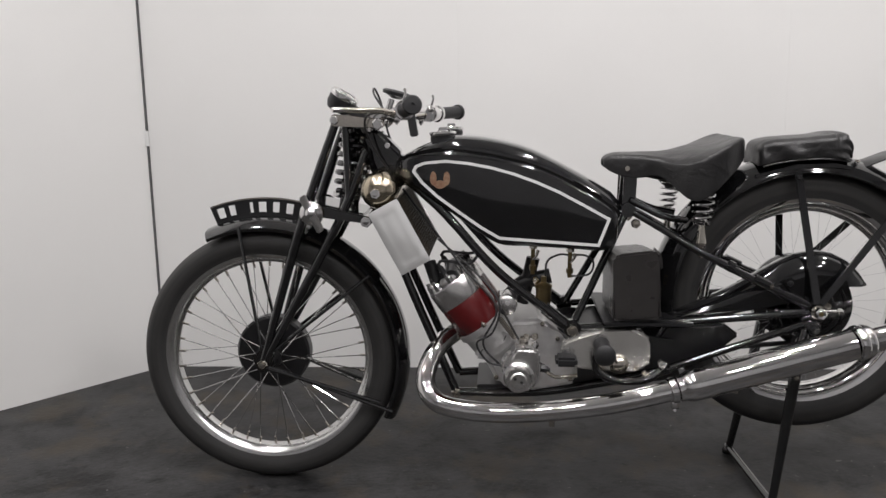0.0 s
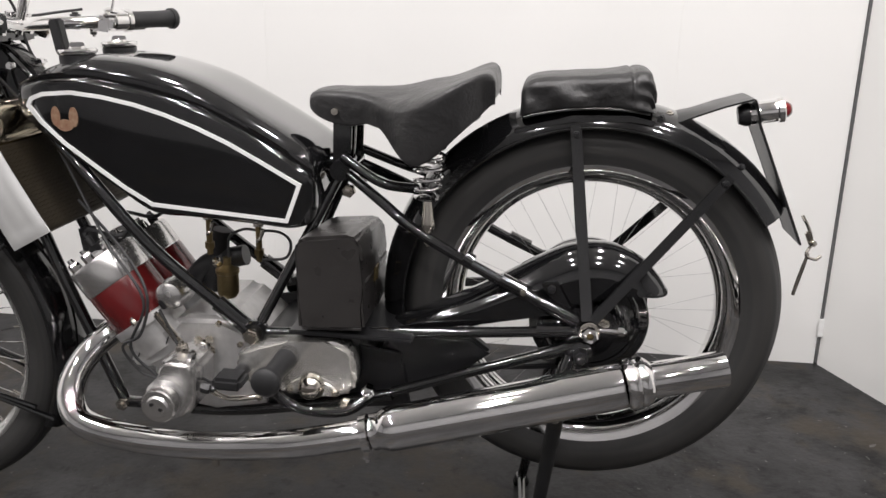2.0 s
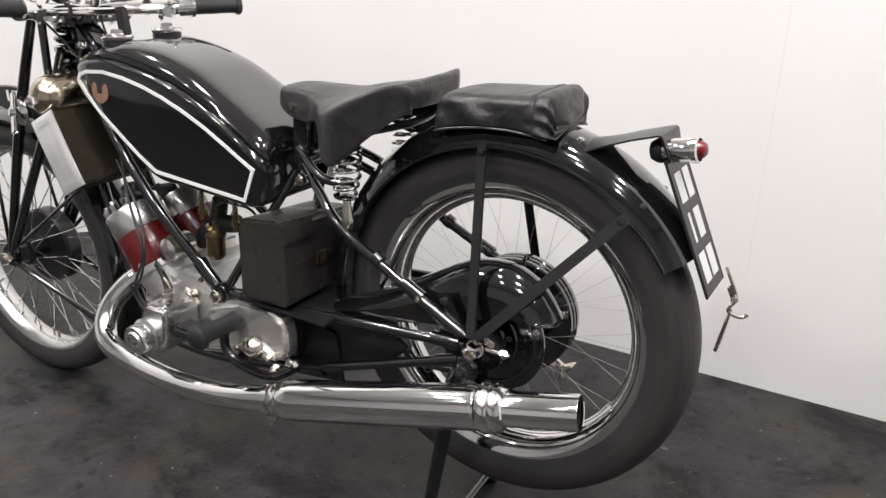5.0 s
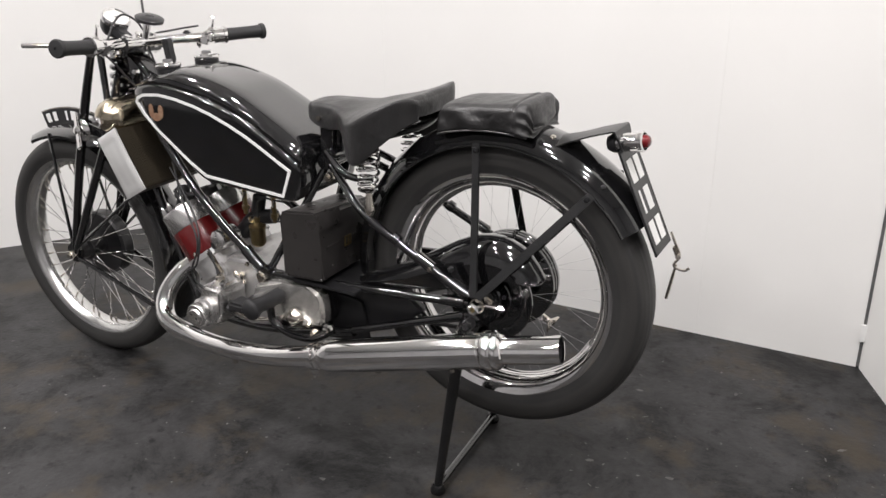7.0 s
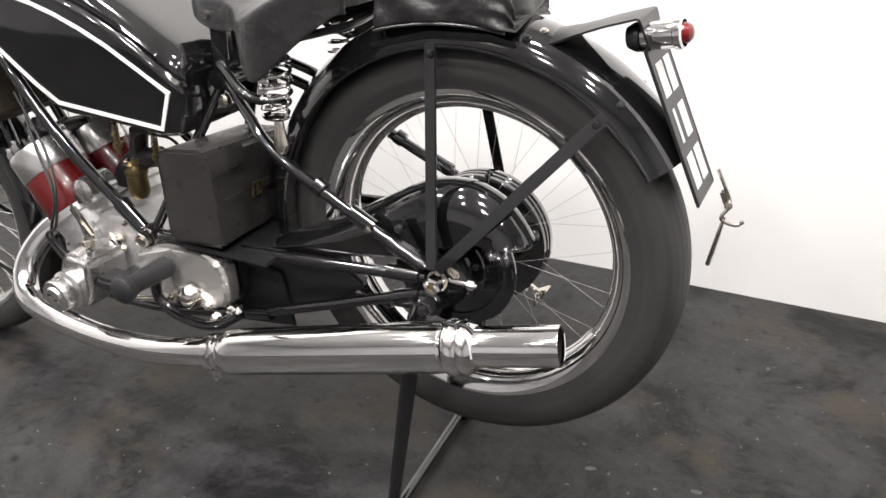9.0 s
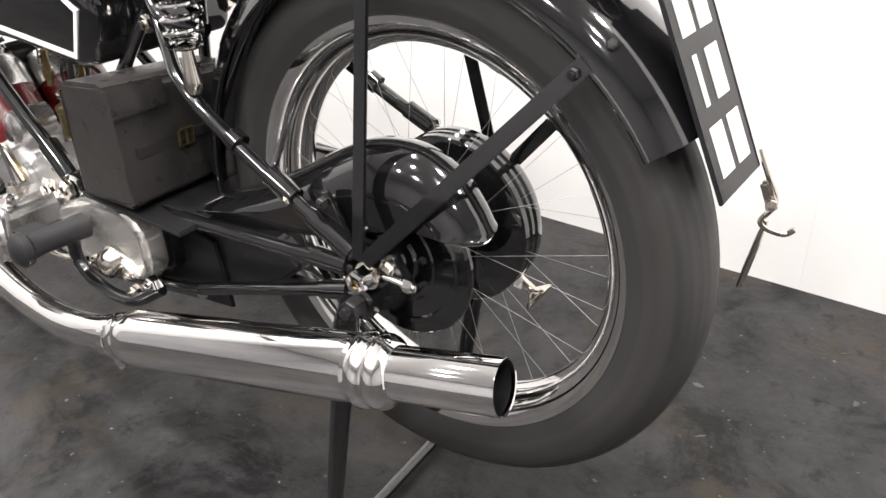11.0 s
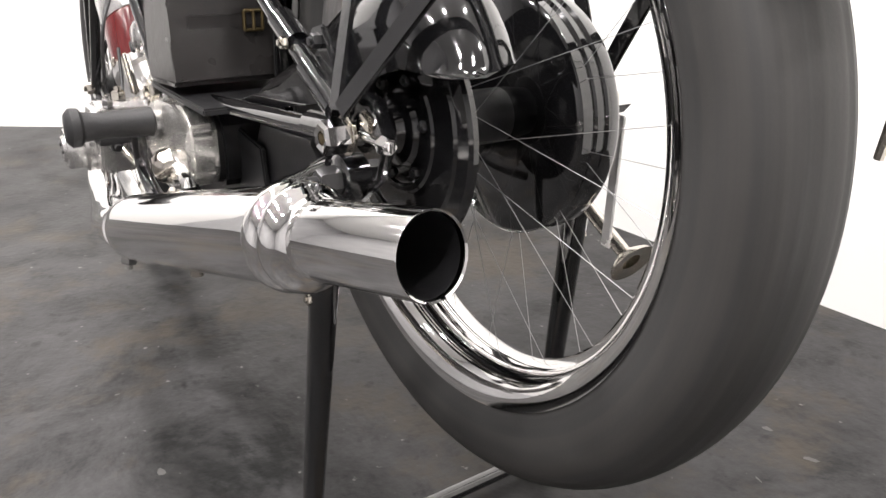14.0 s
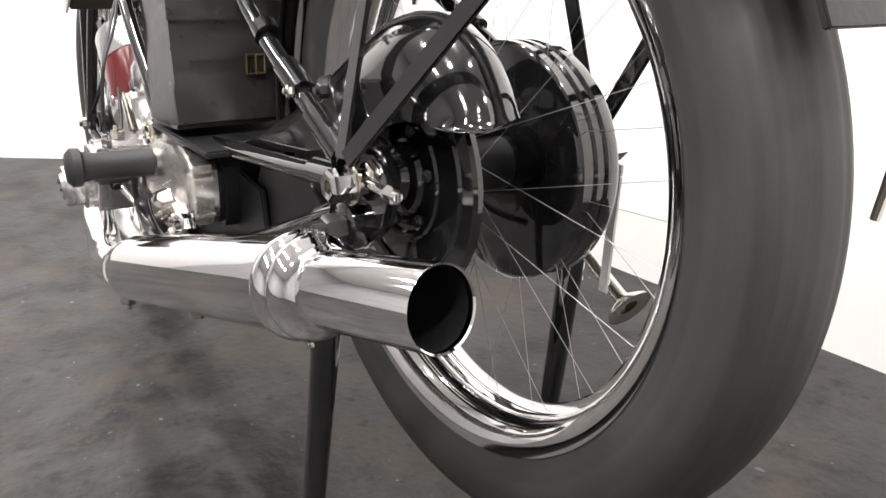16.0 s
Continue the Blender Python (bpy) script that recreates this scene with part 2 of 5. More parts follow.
def tube(pts, r, segs=12, n=8, smooth=True, bm=None, caps=True, hollow=0.0):
    """A round tube along pts; r is a radius or one for each end; hollow: the wall of an open end."""
    bm = bm or bmesh.new()
    path = spline(pts, n) if smooth else [Vector(q) for q in pts]
    radii = r if isinstance(r, (list, tuple)) else [r, r]
    rings = []
    up = Vector((0, 0, 1))
    for i, q in enumerate(path):
        d = (path[min(i + 1, len(path) - 1)] - path[max(i - 1, 0)]).normalized()
        if i == 0:
            up = d.orthogonal().normalized()
        up = (up - d * up.dot(d)).normalized()
        side = d.cross(up)
        f = i / max(1, len(path) - 1) * (len(radii) - 1)
        j = min(int(f), len(radii) - 2)
        rad = radii[j] + (radii[j + 1] - radii[j]) * (f - j)
        rings.append([bm.verts.new(q + (up * math.cos(a) + side * math.sin(a)) * rad)
                      for a in (2 * math.pi * k / segs for k in range(segs))])
    for a, b in zip(rings, rings[1:]):
        for k in range(segs):
            bm.faces.new((a[k], a[(k + 1) % segs], b[(k + 1) % segs], b[k]))
    if caps:
        bm.faces.new(list(reversed(rings[0])))
        bm.faces.new(rings[-1])
    return bm


def lathe(profile, origin, axis, segs=48, bm=None, closed=False):
    """Turns (radius, along) pairs round an axis through origin."""
    bm = bm or bmesh.new()
    o, d = Vector(origin), Vector(axis).normalized()
    u = d.orthogonal().normalized()
    v = d.cross(u)
    rings = []
    for r, h in profile:
        if r < 1e-6:
            rings.append([bm.verts.new(o + d * h)])
        else:
            rings.append([bm.verts.new(o + d * h + (u * math.cos(a) + v * math.sin(a)) * r)
                          for a in (2 * math.pi * k / segs for k in range(segs))])
    pairs = list(zip(rings, rings[1:])) + ([(rings[-1], rings[0])] if closed else [])
    for a, b in pairs:
        for k in range(segs):
            q = (a[k % len(a)], a[(k + 1) % len(a)], b[(k + 1) % len(b)], b[k % len(b)])
            q = list(dict.fromkeys(q))
            if len(q) > 2:
                bm.faces.new(q)
    return bm


def slab(outline, y0, y1, bevel=0.004, bm=None, segs=2):
    """An outline in x and z, extruded from y0 to y1, with rounded edges."""
    own = bmesh.new()
    a = [own.verts.new((x, y0, z)) for x, z in outline]
    b = [own.verts.new((x, y1, z)) for x, z in outline]
    n = len(a)
    own.faces.new(a)
    own.faces.new(list(reversed(b)))
    for k in range(n):
        own.faces.new((a[k], b[k], b[(k + 1) % n], a[(k + 1) % n]))
    if bevel:
        bmesh.ops.bevel(own, geom=own.edges[:], offset=bevel, segments=segs, affect="EDGES", clamp_overlap=True)
    return merge(own, bm)


def merge(own, bm):
    if bm is None:
        return own
    me = bpy.data.meshes.new("tmp")
    own.to_mesh(me)
    own.free()
    bm.from_mesh(me)
    bpy.data.meshes.remove(me)
    return bm


def block(centre, size, turn=(0, 0, 0), bevel=0.003, bm=None, segs=2):
    own = bmesh.new()
    bmesh.ops.create_cube(own, size=1.0)
    bmesh.ops.scale(own, vec=size, verts=own.verts)
    if bevel:
        bmesh.ops.bevel(own, geom=own.edges[:], offset=bevel, segments=segs, affect="EDGES", clamp_overlap=True)
    bmesh.ops.transform(own, matrix=pose(*centre, *turn), verts=own.verts)
    return merge(own, bm)


def rod(a, b, r, segs=12, bm=None, r2=None):
    return tube([a, b], [r, r2 if r2 is not None else r], segs, 1, False, bm)


def nut(at, axis, r, h, bm=None):
    """A hexagon nut with a stud end."""
    bm = lathe([(0, 0), (r, 0), (r, h * 0.8), (r * 0.85, h), (0, h)], at, axis, 6, bm)
    return lathe([(r * 0.5, h * 0.9), (r * 0.5, h * 1.4), (0, h * 1.45)], at, axis, 12, bm)


def coil(a, b, r, wire, turns, segs=8):
    a, b = Vector(a), Vector(b)
    d = (b - a)
    u = d.orthogonal().normalized()
    v = d.normalized().cross(u)
    pts = [a + d * (k / (turns * 16)) + (u * math.cos(k * math.pi / 8) + v * math.sin(k * math.pi / 8)) * r for k in range(int(turns * 16) + 1)]
    return tube(pts, wire, segs, 1, False)


def arc_sweep(centre, section, a0, a1, steps=48):
    """Sweeps a closed (radius, y) section round centre (x, z), from angle a0 to a1."""
    bm = bmesh.new()
    rings = []
    for i in range(steps + 1):
        a = radians(a0 + (a1 - a0) * i / steps)
        rings.append([bm.verts.new((centre[0] + r * math.cos(a), y, centre[1] + r * math.sin(a))) for r, y in section])
    n = len(section)
    for p, q in zip(rings, rings[1:]):
        for k in range(n):
            bm.faces.new((p[k], p[(k + 1) % n], q[(k + 1) % n], q[k]))
    bm.faces.new(rings[0])
    bm.faces.new(list(reversed(rings[-1])))
    return bm


# ---- the booth: floor, walls, ceiling ----
WALL_Y = 0.910
LEFT_X, RIGHT_X = -2.030, 0.714
LEFT_END, RIGHT_END = (-4.16, -1.83), (1.24, -0.29)
FILL_WALL_X = 3.2
FRONT_Y = -4.6


def structure(name, bm, mat, label, category, smooth=0):
    ob = part(name, bm, mat, None, "", smooth)
    return tagged(ob, label, category, kind="structure")


def wall_panel(a, b, z1=CEIL, thick=0.05, inside=1):
    """An upright panel from a to b in plan, its face on the line, its thickness outside."""
    a, b = Vector((*a, 0)), Vector((*b, 0))
    n = (b - a).normalized().cross(Vector((0, 0, 1))) * thick * inside
    bm = bmesh.new()
    low = [bm.verts.new(p) for p in (a, b, b + n, a + n)]
    top = [bm.verts.new(p + Vector((0, 0, z1))) for p in (a, b, b + n, a + n)]
    bm.faces.new(low)
    bm.faces.new(top)
    for k in range(4):
        bm.faces.new((low[k], low[(k + 1) % 4], top[(k + 1) % 4], top[k]))
    bmesh.ops.recalc_face_normals(bm, faces=bm.faces)
    bmesh.ops.bevel(bm, geom=[e for e in bm.edges if abs(e.verts[0].co.z - e.verts[1].co.z) > 1], offset=0.0003, segments=1, affect="EDGES")
    return bm


bm = bmesh.new()
bmesh.ops.create_grid(bm, x_segments=2, y_segments=2, size=1)
bmesh.ops.scale(bm, vec=(5, 5, 1), verts=bm.verts)
bmesh.ops.translate(bm, vec=(-0.4, -1.5, 0), verts=bm.verts)
structure("floor", bm, FLOOR, "dark grey painted concrete floor with stains and scuffs", "floor")
# the back wall is three panels that butt with hairline joints
SEAMS = [LEFT_X + 0.004, -0.886, 0.25, RIGHT_X - 0.004]
back = None
for x0, x1 in zip(SEAMS, SEAMS[1:]):
    bm = wall_panel((x0 + 0.0001, WALL_Y), (x1 - 0.0001, WALL_Y), inside=-1)
    if back is None:
        back = structure("wall_back", bm, WALL, "plain white panelled back wall of the booth", "wall")
    else:
        p = part("panel", bm, WALL, back, "", 0)
bm = wall_panel((SEAMS[0] - 0.1, WALL_Y + 0.052), (SEAMS[-1] + 0.1, WALL_Y + 0.052), thick=0.02, inside=-1)
structure("wall_backing", bm, WALL_EDGE, "dark backing behind the white wall panels", "wall")
# the side panels are hinged on, with a dark gap at the joint
structure("wall_left", wall_panel((LEFT_X - 0.004, WALL_Y - 0.004), LEFT_END, inside=1), WALL, "plain white side panel hinged to the back wall", "wall")
structure("wall_right", wall_panel((RIGHT_X + 0.004, WALL_Y - 0.004), RIGHT_END, inside=-1), WALL, "plain white side panel hinged to the back wall", "wall")
# unseen walls added round the open side; they shape reflections and fill light
structure("fill_wall_front", wall_panel((LEFT_END[0] - 0.3, FRONT_Y), (FILL_WALL_X + 0.1, FRONT_Y), inside=1), FILL_WALL, "unseen grey wall added behind the camera for reflections and fill", "wall")
structure("fill_wall_left", wall_panel((LEFT_END[0] - 0.1, LEFT_END[1]), (LEFT_END[0] - 0.1, FRONT_Y), inside=1), FILL_WALL, "unseen grey wall added beside the camera for reflections and fill", "wall")
structure("fill_wall_right", wall_panel((FILL_WALL_X, WALL_Y + 0.2), (FILL_WALL_X, FRONT_Y), inside=-1), FILL_WALL, "unseen grey wall added beside the camera for reflections and fill", "wall")
structure("fill_wall_back", wall_panel((RIGHT_X + 0.15, WALL_Y + 0.2), (FILL_WALL_X, WALL_Y + 0.2), inside=-1), FILL_WALL, "unseen grey wall added beyond the side panel to shape reflections", "wall")
structure("ceiling", block((-0.5, -1.7, CEIL + 0.05), (8.0, 6.6, 0.1), bevel=0), CEILING, "plain pale ceiling", "ceiling")


def joint(at, turn, heights, name):
    """The dark gap of a corner joint with its pale hinge plates."""
    structure(name, block((at[0], at[1], CEIL / 2), (0.0055, 0.0055, CEIL - 0.01), (0, 0, turn), 0), WALL_EDGE, "dark gap at the joint of two wall panels", "trim")
    for z in heights:
        h = part("hinge", block((at[0], at[1] - 0.006, z), (0.016, 0.006, 0.055), (0, 0, turn), 0.0015), WHITE_PAINT, None, "", 40)
        tagged(h, "small white-painted hinge across the corner joint", "hinge", kind="structure")


joint((RIGHT_X, WALL_Y - 0.002), 0, (0.114, 1.5, 2.8), "trim_right")
joint((LEFT_X, WALL_Y - 0.002), 0, (0.2, 0.87, 2.4), "trim_left")


def ceiling_light(x, y, r=0.085):
    """A round downlight with its rim and diffuser."""
    base = tagged(new("ceiling_light"), "small round white ceiling downlight", "ceiling light", "ceiling lights")
    base.location = (x, y, CEIL)
    part("rim", lathe([(r, -0.004), (r + 0.004, -0.022), (r + 0.018, -0.018), (r + 0.022, 0.0), (r, 0.0)], (x, y, CEIL), (0, 0, 1), 32, closed=True), WHITE_PAINT, base)
    part("diffuser", lathe([(0, -0.012), (r - 0.001, -0.012), (r - 0.001, -0.002), (0, -0.002)], (x, y, CEIL), (0, 0, 1), 32), TUBE_LIGHT, base)
    data = bpy.data.lights.new("downlight", "AREA")
    data.shape, data.size, data.energy, data.color = "DISK", 2 * r - 0.01, LAMP_POWER, (1.0, 0.975, 0.962)
    lamp = new("downlight", data)
    lamp.matrix_basis = pose(x, y, CEIL - 0.026)
    return base


for lx in (-2.1, -0.95, 0.2, 1.3):
    for ly in (-0.45, -1.55, -2.65):
        ceiling_light(lx, ly)


# paint chips and scuffs scattered over the floor
rng = random.Random(7)
bm = bmesh.new()
for k in range(150):
    x, y = rng.uniform(-1.9, 1.2), rng.uniform(-1.5, 0.82)
    if k < 70:
        x, y = rng.uniform(0.0, 0.95), rng.uniform(-0.5, 0.8)
    size, turn, thin = 0.003 + 0.011 * rng.random() ** 4, rng.uniform(0, 3.14), rng.uniform(0.18, 0.7)
    ring = []
    for j in range(7):
        a = 2 * math.pi * j / 7
        u, v = size * math.cos(a) * rng.uniform(0.6, 1.2), size * thin * math.sin(a) * rng.uniform(0.5, 1.2)
        ring.append(bm.verts.new((x + u * math.cos(turn) - v * math.sin(turn), y + u * math.sin(turn) + v * math.cos(turn), 0.0006)))
    bm.faces.new(ring)
chips = part("floor_scuffs", bm, SCUFF, None, "", 0)
tagged(chips, "small pale scuffs and paint chips on the floor", "scuffs", kind="stuff")

# ---- the motorcycle ----
AXLE_R, AXLE_F = (0.0, 0.486), (-1.346, 0.310)
bike = tagged(new("motorcycle"), "black vintage motorcycle with chrome exhaust propped on its rear stand", "motorcycle")
bike.location = (-0.6, 0, 0)


def wheel(name, c, rim_r, tyre_r, half, label, hub, rim_mat, wire):
    """A spoked wheel: rim, tyre, hub, spokes; c is its centre in x and z."""
    o, ax = (c[0], 0, c[1]), (0, 1, 0)
    h = half
    k = deep = 0.62 if half < 0.035 else 1.0
    rim = part(name, lathe([(rim_r - 0.004, -h), (rim_r + 0.003, -h - 0.002), (rim_r + 0.003, -h + 0.003), (rim_r - 0.006, -h + 0.006),
                            (rim_r - 0.020 * k, -h * 0.55), (rim_r - 0.026 * k, 0), (rim_r - 0.020 * k, h * 0.55), (rim_r - 0.006, h - 0.006),
                            (rim_r + 0.003, h - 0.003), (rim_r + 0.003, h + 0.002), (rim_r - 0.004, h), (rim_r - 0.014 * k - 0.002, h * 0.86),
                            (rim_r - 0.026 * k - 0.002, h * 0.5), (rim_r - 0.031 * k - 0.002, 0.006), (rim_r - 0.031 * k - 0.002, -0.006), (rim_r - 0.026 * k - 0.002, -h * 0.5),
                            (rim_r - 0.014 * k - 0.002, -h * 0.86)], o, ax, 128, closed=True), rim_mat, bike, label)
    t, wide = tyre_r, h + 0.0085
    mid = rim_r + 0.46 * (t - rim_r)
    pro = [(rim_r - 0.006, -h + 0.006), (rim_r + 0.003, -h - 0.001)]
    pro += [(rim_r + 0.003 + (mid - rim_r - 0.003) * f, -h - (wide - h) * math.sin(f * math.pi / 2)) for f in (0.2, 0.4, 0.6, 0.8)]
    for k in range(19):
        a = math.pi / 2 * k / 18
        r, y = mid + (t - mid) * math.sin(a) ** 0.86, -wide * math.cos(a) ** 0.80
        # shallow ribs run round the tread
        pro.append((r - (0.0011 if k in (9, 12, 15) else 0.0), y))
    pro += [(r, -y) for r, y in reversed(pro[:-1])]
    part("tyre", lathe(pro, o, ax, 144), banded_rubber(c), rim, "black rubber tyre with ribbed tread", 60)
    hub_r, y0, y1 = hub
    part("hub", lathe([(0.012, y0 - 0.02), (0.022, y0 - 0.02), (0.026, y0), (hub_r * 0.5, y0 + 0.004), (hub_r * 0.5, y0 + 0.010), (0.024, y0 + 0.014), (0.024, y1 - 0.05),
                       (0.04, y1 - 0.046), (0.04, y1 - 0.040), (0.024, y1 - 0.036), (0.024, y1), (0.012, y1 + 0.01)], o, ax, 40), SATIN, rim)
    # forty crossed spokes, each with its nipple
    bm = rod((0, 0, 0), (0, 0, 1), wire, 6)
    me = finish(bm)
    me.materials.append(CHROME if wire > 0.001 else SPOKE)
    for k in range(40):
        s = -1 if k % 2 else 1
        lean = 0.55 if (k // 2) % 2 else -0.55
        a = 2 * math.pi * k / 40
        fr = hub_r * 0.45 if s < 0 else 0.038
        p = Vector((c[0] + fr * math.cos(a + lean), y0 + 0.007 if s < 0 else y1 - 0.043, c[1] + fr * math.sin(a + lean)))
        q = Vector((c[0] + (rim_r - 0.031 * deep) * math.cos(a), s * 0.006, c[1] + (rim_r - 0.031 * deep) * math.sin(a)))
        d = q - p
        m = Matrix.Translation(p) @ d.to_track_quat("Z", "Y").to_matrix().to_4x4() @ Matrix.Diagonal((1, 1, d.length, 1))
        shared("spoke", me, m, rim)
    nip = finish(rod((0, 0, 0), (0, 0, 0.016), 0.0032, 8))
    nip.materials.append(NICKEL)
    for k in range(40 if wire > 0.001 else 0):
        a = 2 * math.pi * k / 40
        q = Vector((c[0] + (rim_r - 0.032 * deep) * math.cos(a), (-1 if k % 2 else 1) * 0.006, c[1] + (rim_r - 0.032 * deep) * math.sin(a)))
        d = Vector((-math.cos(a), 0, -math.sin(a)))
        shared("nipple", nip, Matrix.Translation(q) @ d.to_track_quat("Z", "Y").to_matrix().to_4x4(), rim)
    return rim


front = wheel("front_wheel", AXLE_F, 0.271, 0.336, 0.032, "front wheel with dull steel rim and thin spokes", (0.07, -0.045, 0.06), RIM_STEEL, 0.0013)
rear = wheel("rear_wheel", AXLE_R, 0.254, 0.331, 0.039, "rear wheel with bright chrome rim", (0.075, -0.05, 0.075), CHROME, 0.0003)
# brake drums
part("brake_drum", lathe([(0.02, 0.012), (0.092, 0.012), (0.098, 0.018), (0.098, 0.05), (0.092, 0.056), (0.03, 0.064), (0.0, 0.064)], (AXLE_F[0], 0, AXLE_F[1]), (0, 1, 0), 64), SATIN, front, "black front brake drum")
part("brake_drum", lathe([(0.02, 0.010), (0.103, 0.010), (0.108, 0.014), (0.108, 0.022), (0.105, 0.024), (0.105, 0.027), (0.108, 0.029), (0.108, 0.034), (0.105, 0.036), (0.105, 0.039), (0.108, 0.041),
                          (0.108, 0.050), (0.104, 0.056), (0.085, 0.058), (0.05, 0.070), (0.03, 0.098), (0, 0.098)], (AXLE_R[0], 0, AXLE_R[1]), (0, 1, 0), 72), ENAMEL, rear, "glossy black ribbed brake drum")
part("sprocket", lathe([(0, -0.104), (0.018, -0.104), (0.021, -0.098), (0.030, -0.096), (0.033, -0.092), (0.046, -0.0915), (0.048, -0.0935), (0.053, -0.0935), (0.055, -0.0915), (0.076, -0.0905), (0.078, -0.0925), (0.083, -0.0925), (0.085, -0.0900), (0.098, -0.0890),
                        (0.1005, -0.086), (0.1000, -0.081), (0.070, -0.078), (0.060, -0.060), (0.02, -0.046)], (AXLE_R[0], 0, AXLE_R[1]), (0, 1, 0), 72), ENAMEL, rear, "black sprocket and cush drum")
for k in range(6):
    a = k * math.pi / 3 + 0.2
    part("hub_bolt", nut((0.040 * math.cos(a), -0.091, AXLE_R[1] + 0.043 * math.sin(a)), (0, -1, 0), 0.005, 0.004), SATIN, rear)

# frame tubes
FRAME = [
    [(-1.00, 0.060, 0.800), (-0.888, 0.105, 0.711), (-0.752, 0.118, 0.567), (-0.576, 0.126, 0.432)],
    [(-0.572, 0.122, 0.432), (-0.510, 0.085, 0.560), (-0.440, 0.040, 0.705)],
    [(-0.435, 0.045, 0.712), (-0.362, 0.085, 0.672), (-0.290, 0.118, 0.630), (-0.160, 0.128, 0.564), (-0.020, 0.134, 0.500)],
    [(-0.572, 0.126, 0.432), (-0.460, 0.128, 0.441), (-0.167, 0.132, 0.468), (-0.020, 0.134, 0.484)],
    [(-0.330, 0.118, 0.335), (-0.215, 0.122, 0.380), (-0.020, 0.134, 0.458)],
    [(-1.030, 0.050, 0.660), (-0.961, 0.066, 0.493), (-0.852, 0.078, 0.246)],
    [(-0.852, 0.078, 0.246), (-0.620, 0.100, 0.262), (-0.330, 0.118, 0.330)],
]
frame_part = part("frame", tube([(-1.095, 0, 0.910), (-1.020, 0, 0.730)], 0.026, 20, 1, False), ENAMEL, bike, "black enamelled duplex tube frame")
for i, pts in enumerate(FRAME):
    for s in (-1, 1):
        part("tube", tube([(x, y * s, z) for x, y, z in pts], 0.0108 if i in (0, 5, 6) else 0.0092, 14), ENAMEL, frame_part)
part("crossbar", rod((-0.437, -0.06, 0.712), (-0.437, 0.06, 0.712), 0.018, 16), ENAMEL, frame_part)
part("seat_post", tube([(-0.44, 0, 0.70), (-0.436, 0, 0.80)], 0.016, 14, 1, False), ENAMEL, frame_part)
part("top_tube", tube([(-1.02, 0, 0.78), (-0.44, 0, 0.715)], 0.016, 14, 1, False), ENAMEL, frame_part)
for s in (-1, 1):
    part("lug", rod((-0.640, 0.122 * s, 0.480), (-0.585, 0.126 * s, 0.438), 0.0155, 16), ENAMEL, frame_part)
    part("lug", lathe([(0, -0.014), (0.020, -0.014), (0.022, -0.010), (0.022, 0.010), (0.020, 0.014), (0, 0.014)], (-0.572, 0.126 * s, 0.432), (0, 1, 0), 24), ENAMEL, frame_part)
    part("frame_nut", nut((-0.572, 0.142 * s, 0.432), (0, s, 0), 0.015, 0.012), NICKEL, frame_part, "bright frame nut")
    part("frame_nut", nut((-0.420, 0.060 * s, 0.680), (0, s, 0), 0.012, 0.012), NICKEL, frame_part)
    part("frame_nut", nut((-0.852, 0.088 * s, 0.246), (0, s, 0), 0.012, 0.010), NICKEL, frame_part)
    part("lug", rod((-0.085, 0.131 * s, 0.478), (-0.03, 0.134 * s, 0.484), 0.0125, 14), ENAMEL, frame_part)
    part("lug", rod((-0.075, 0.131 * s, 0.436), (-0.03, 0.134 * s, 0.454), 0.0120, 14), ENAMEL, frame_part)
    part("lug", rod((-0.085, 0.131 * s, 0.528), (-0.025, 0.134 * s, 0.502), 0.0120, 14), ENAMEL, frame_part)
    tip = 0.05 if s < 0 else 0.022
    part("fork_end", slab([(-0.04, 0.44), (-0.005, 0.425), (tip * 0.7, 0.455), (tip, 0.49), (tip * 0.6, 0.52), (-0.03, 0.52)], 0.120 * s, 0.132 * s, 0.003), ENAMEL, frame_part)
    part("axle_nut", lathe([(0.0055, 0.006), (0.0065, 0.0280), (0.0115, 0.0290), (0.0142, 0.0265), (0.0142, 0.008), (0.0120, 0.006)], (0, 0.134 * s, AXLE_R[1]), (0, s, 0), 6), CHROME, frame_part, "chrome rear axle nut")
    part("axle_end", lathe([(0, 0.024), (0.0048, 0.024), (0.0048, 0.010)], (0, 0.134 * s, AXLE_R[1]), (0, s, 0), 16), BRASS, frame_part)
    part("axle_collar", lathe([(0.008, -0.004), (0.0115, -0.004), (0.0115, 0.012), (0.008, 0.012)], (0, 0.134 * s, AXLE_R[1]), (0, s, 0), 24, closed=True), CHROME, frame_part)
    part("washer", lathe([(0.009, 0), (0.0165, 0), (0.0165, 0.003), (0.009, 0.003)], (0, 0.138 * s, AXLE_R[1]), (0, s, 0), 28, closed=True), NICKEL, frame_part)
    if s < 0:
        part("adjuster", rod((0.012, 0.132 * s, 0.487), (0.050, 0.132 * s, 0.487), 0.0045, 10), CHROME, frame_part)
        part("adjuster_nut", nut((0.046, 0.132 * s, 0.487), (1, 0, 0), 0.008, 0.010), CHROME, frame_part)
        part("adjuster_block", block((0.022, 0.130 * s, 0.500), (0.020, 0.012, 0.014), (0, 25, 0), 0.003), NICKEL, frame_part)
    part("stand_bolt", nut((-0.012, 0.142 * s, 0.446), (0, s, 0), 0.013, 0.020), SATIN, frame_part)
    part("stand_collar", lathe([(0, 0), (0.021, 0), (0.021, 0.012), (0.018, 0.014), (0, 0.014)], (-0.012, 0.130 * s, 0.446), (0, s, 0), 24), ENAMEL, frame_part)

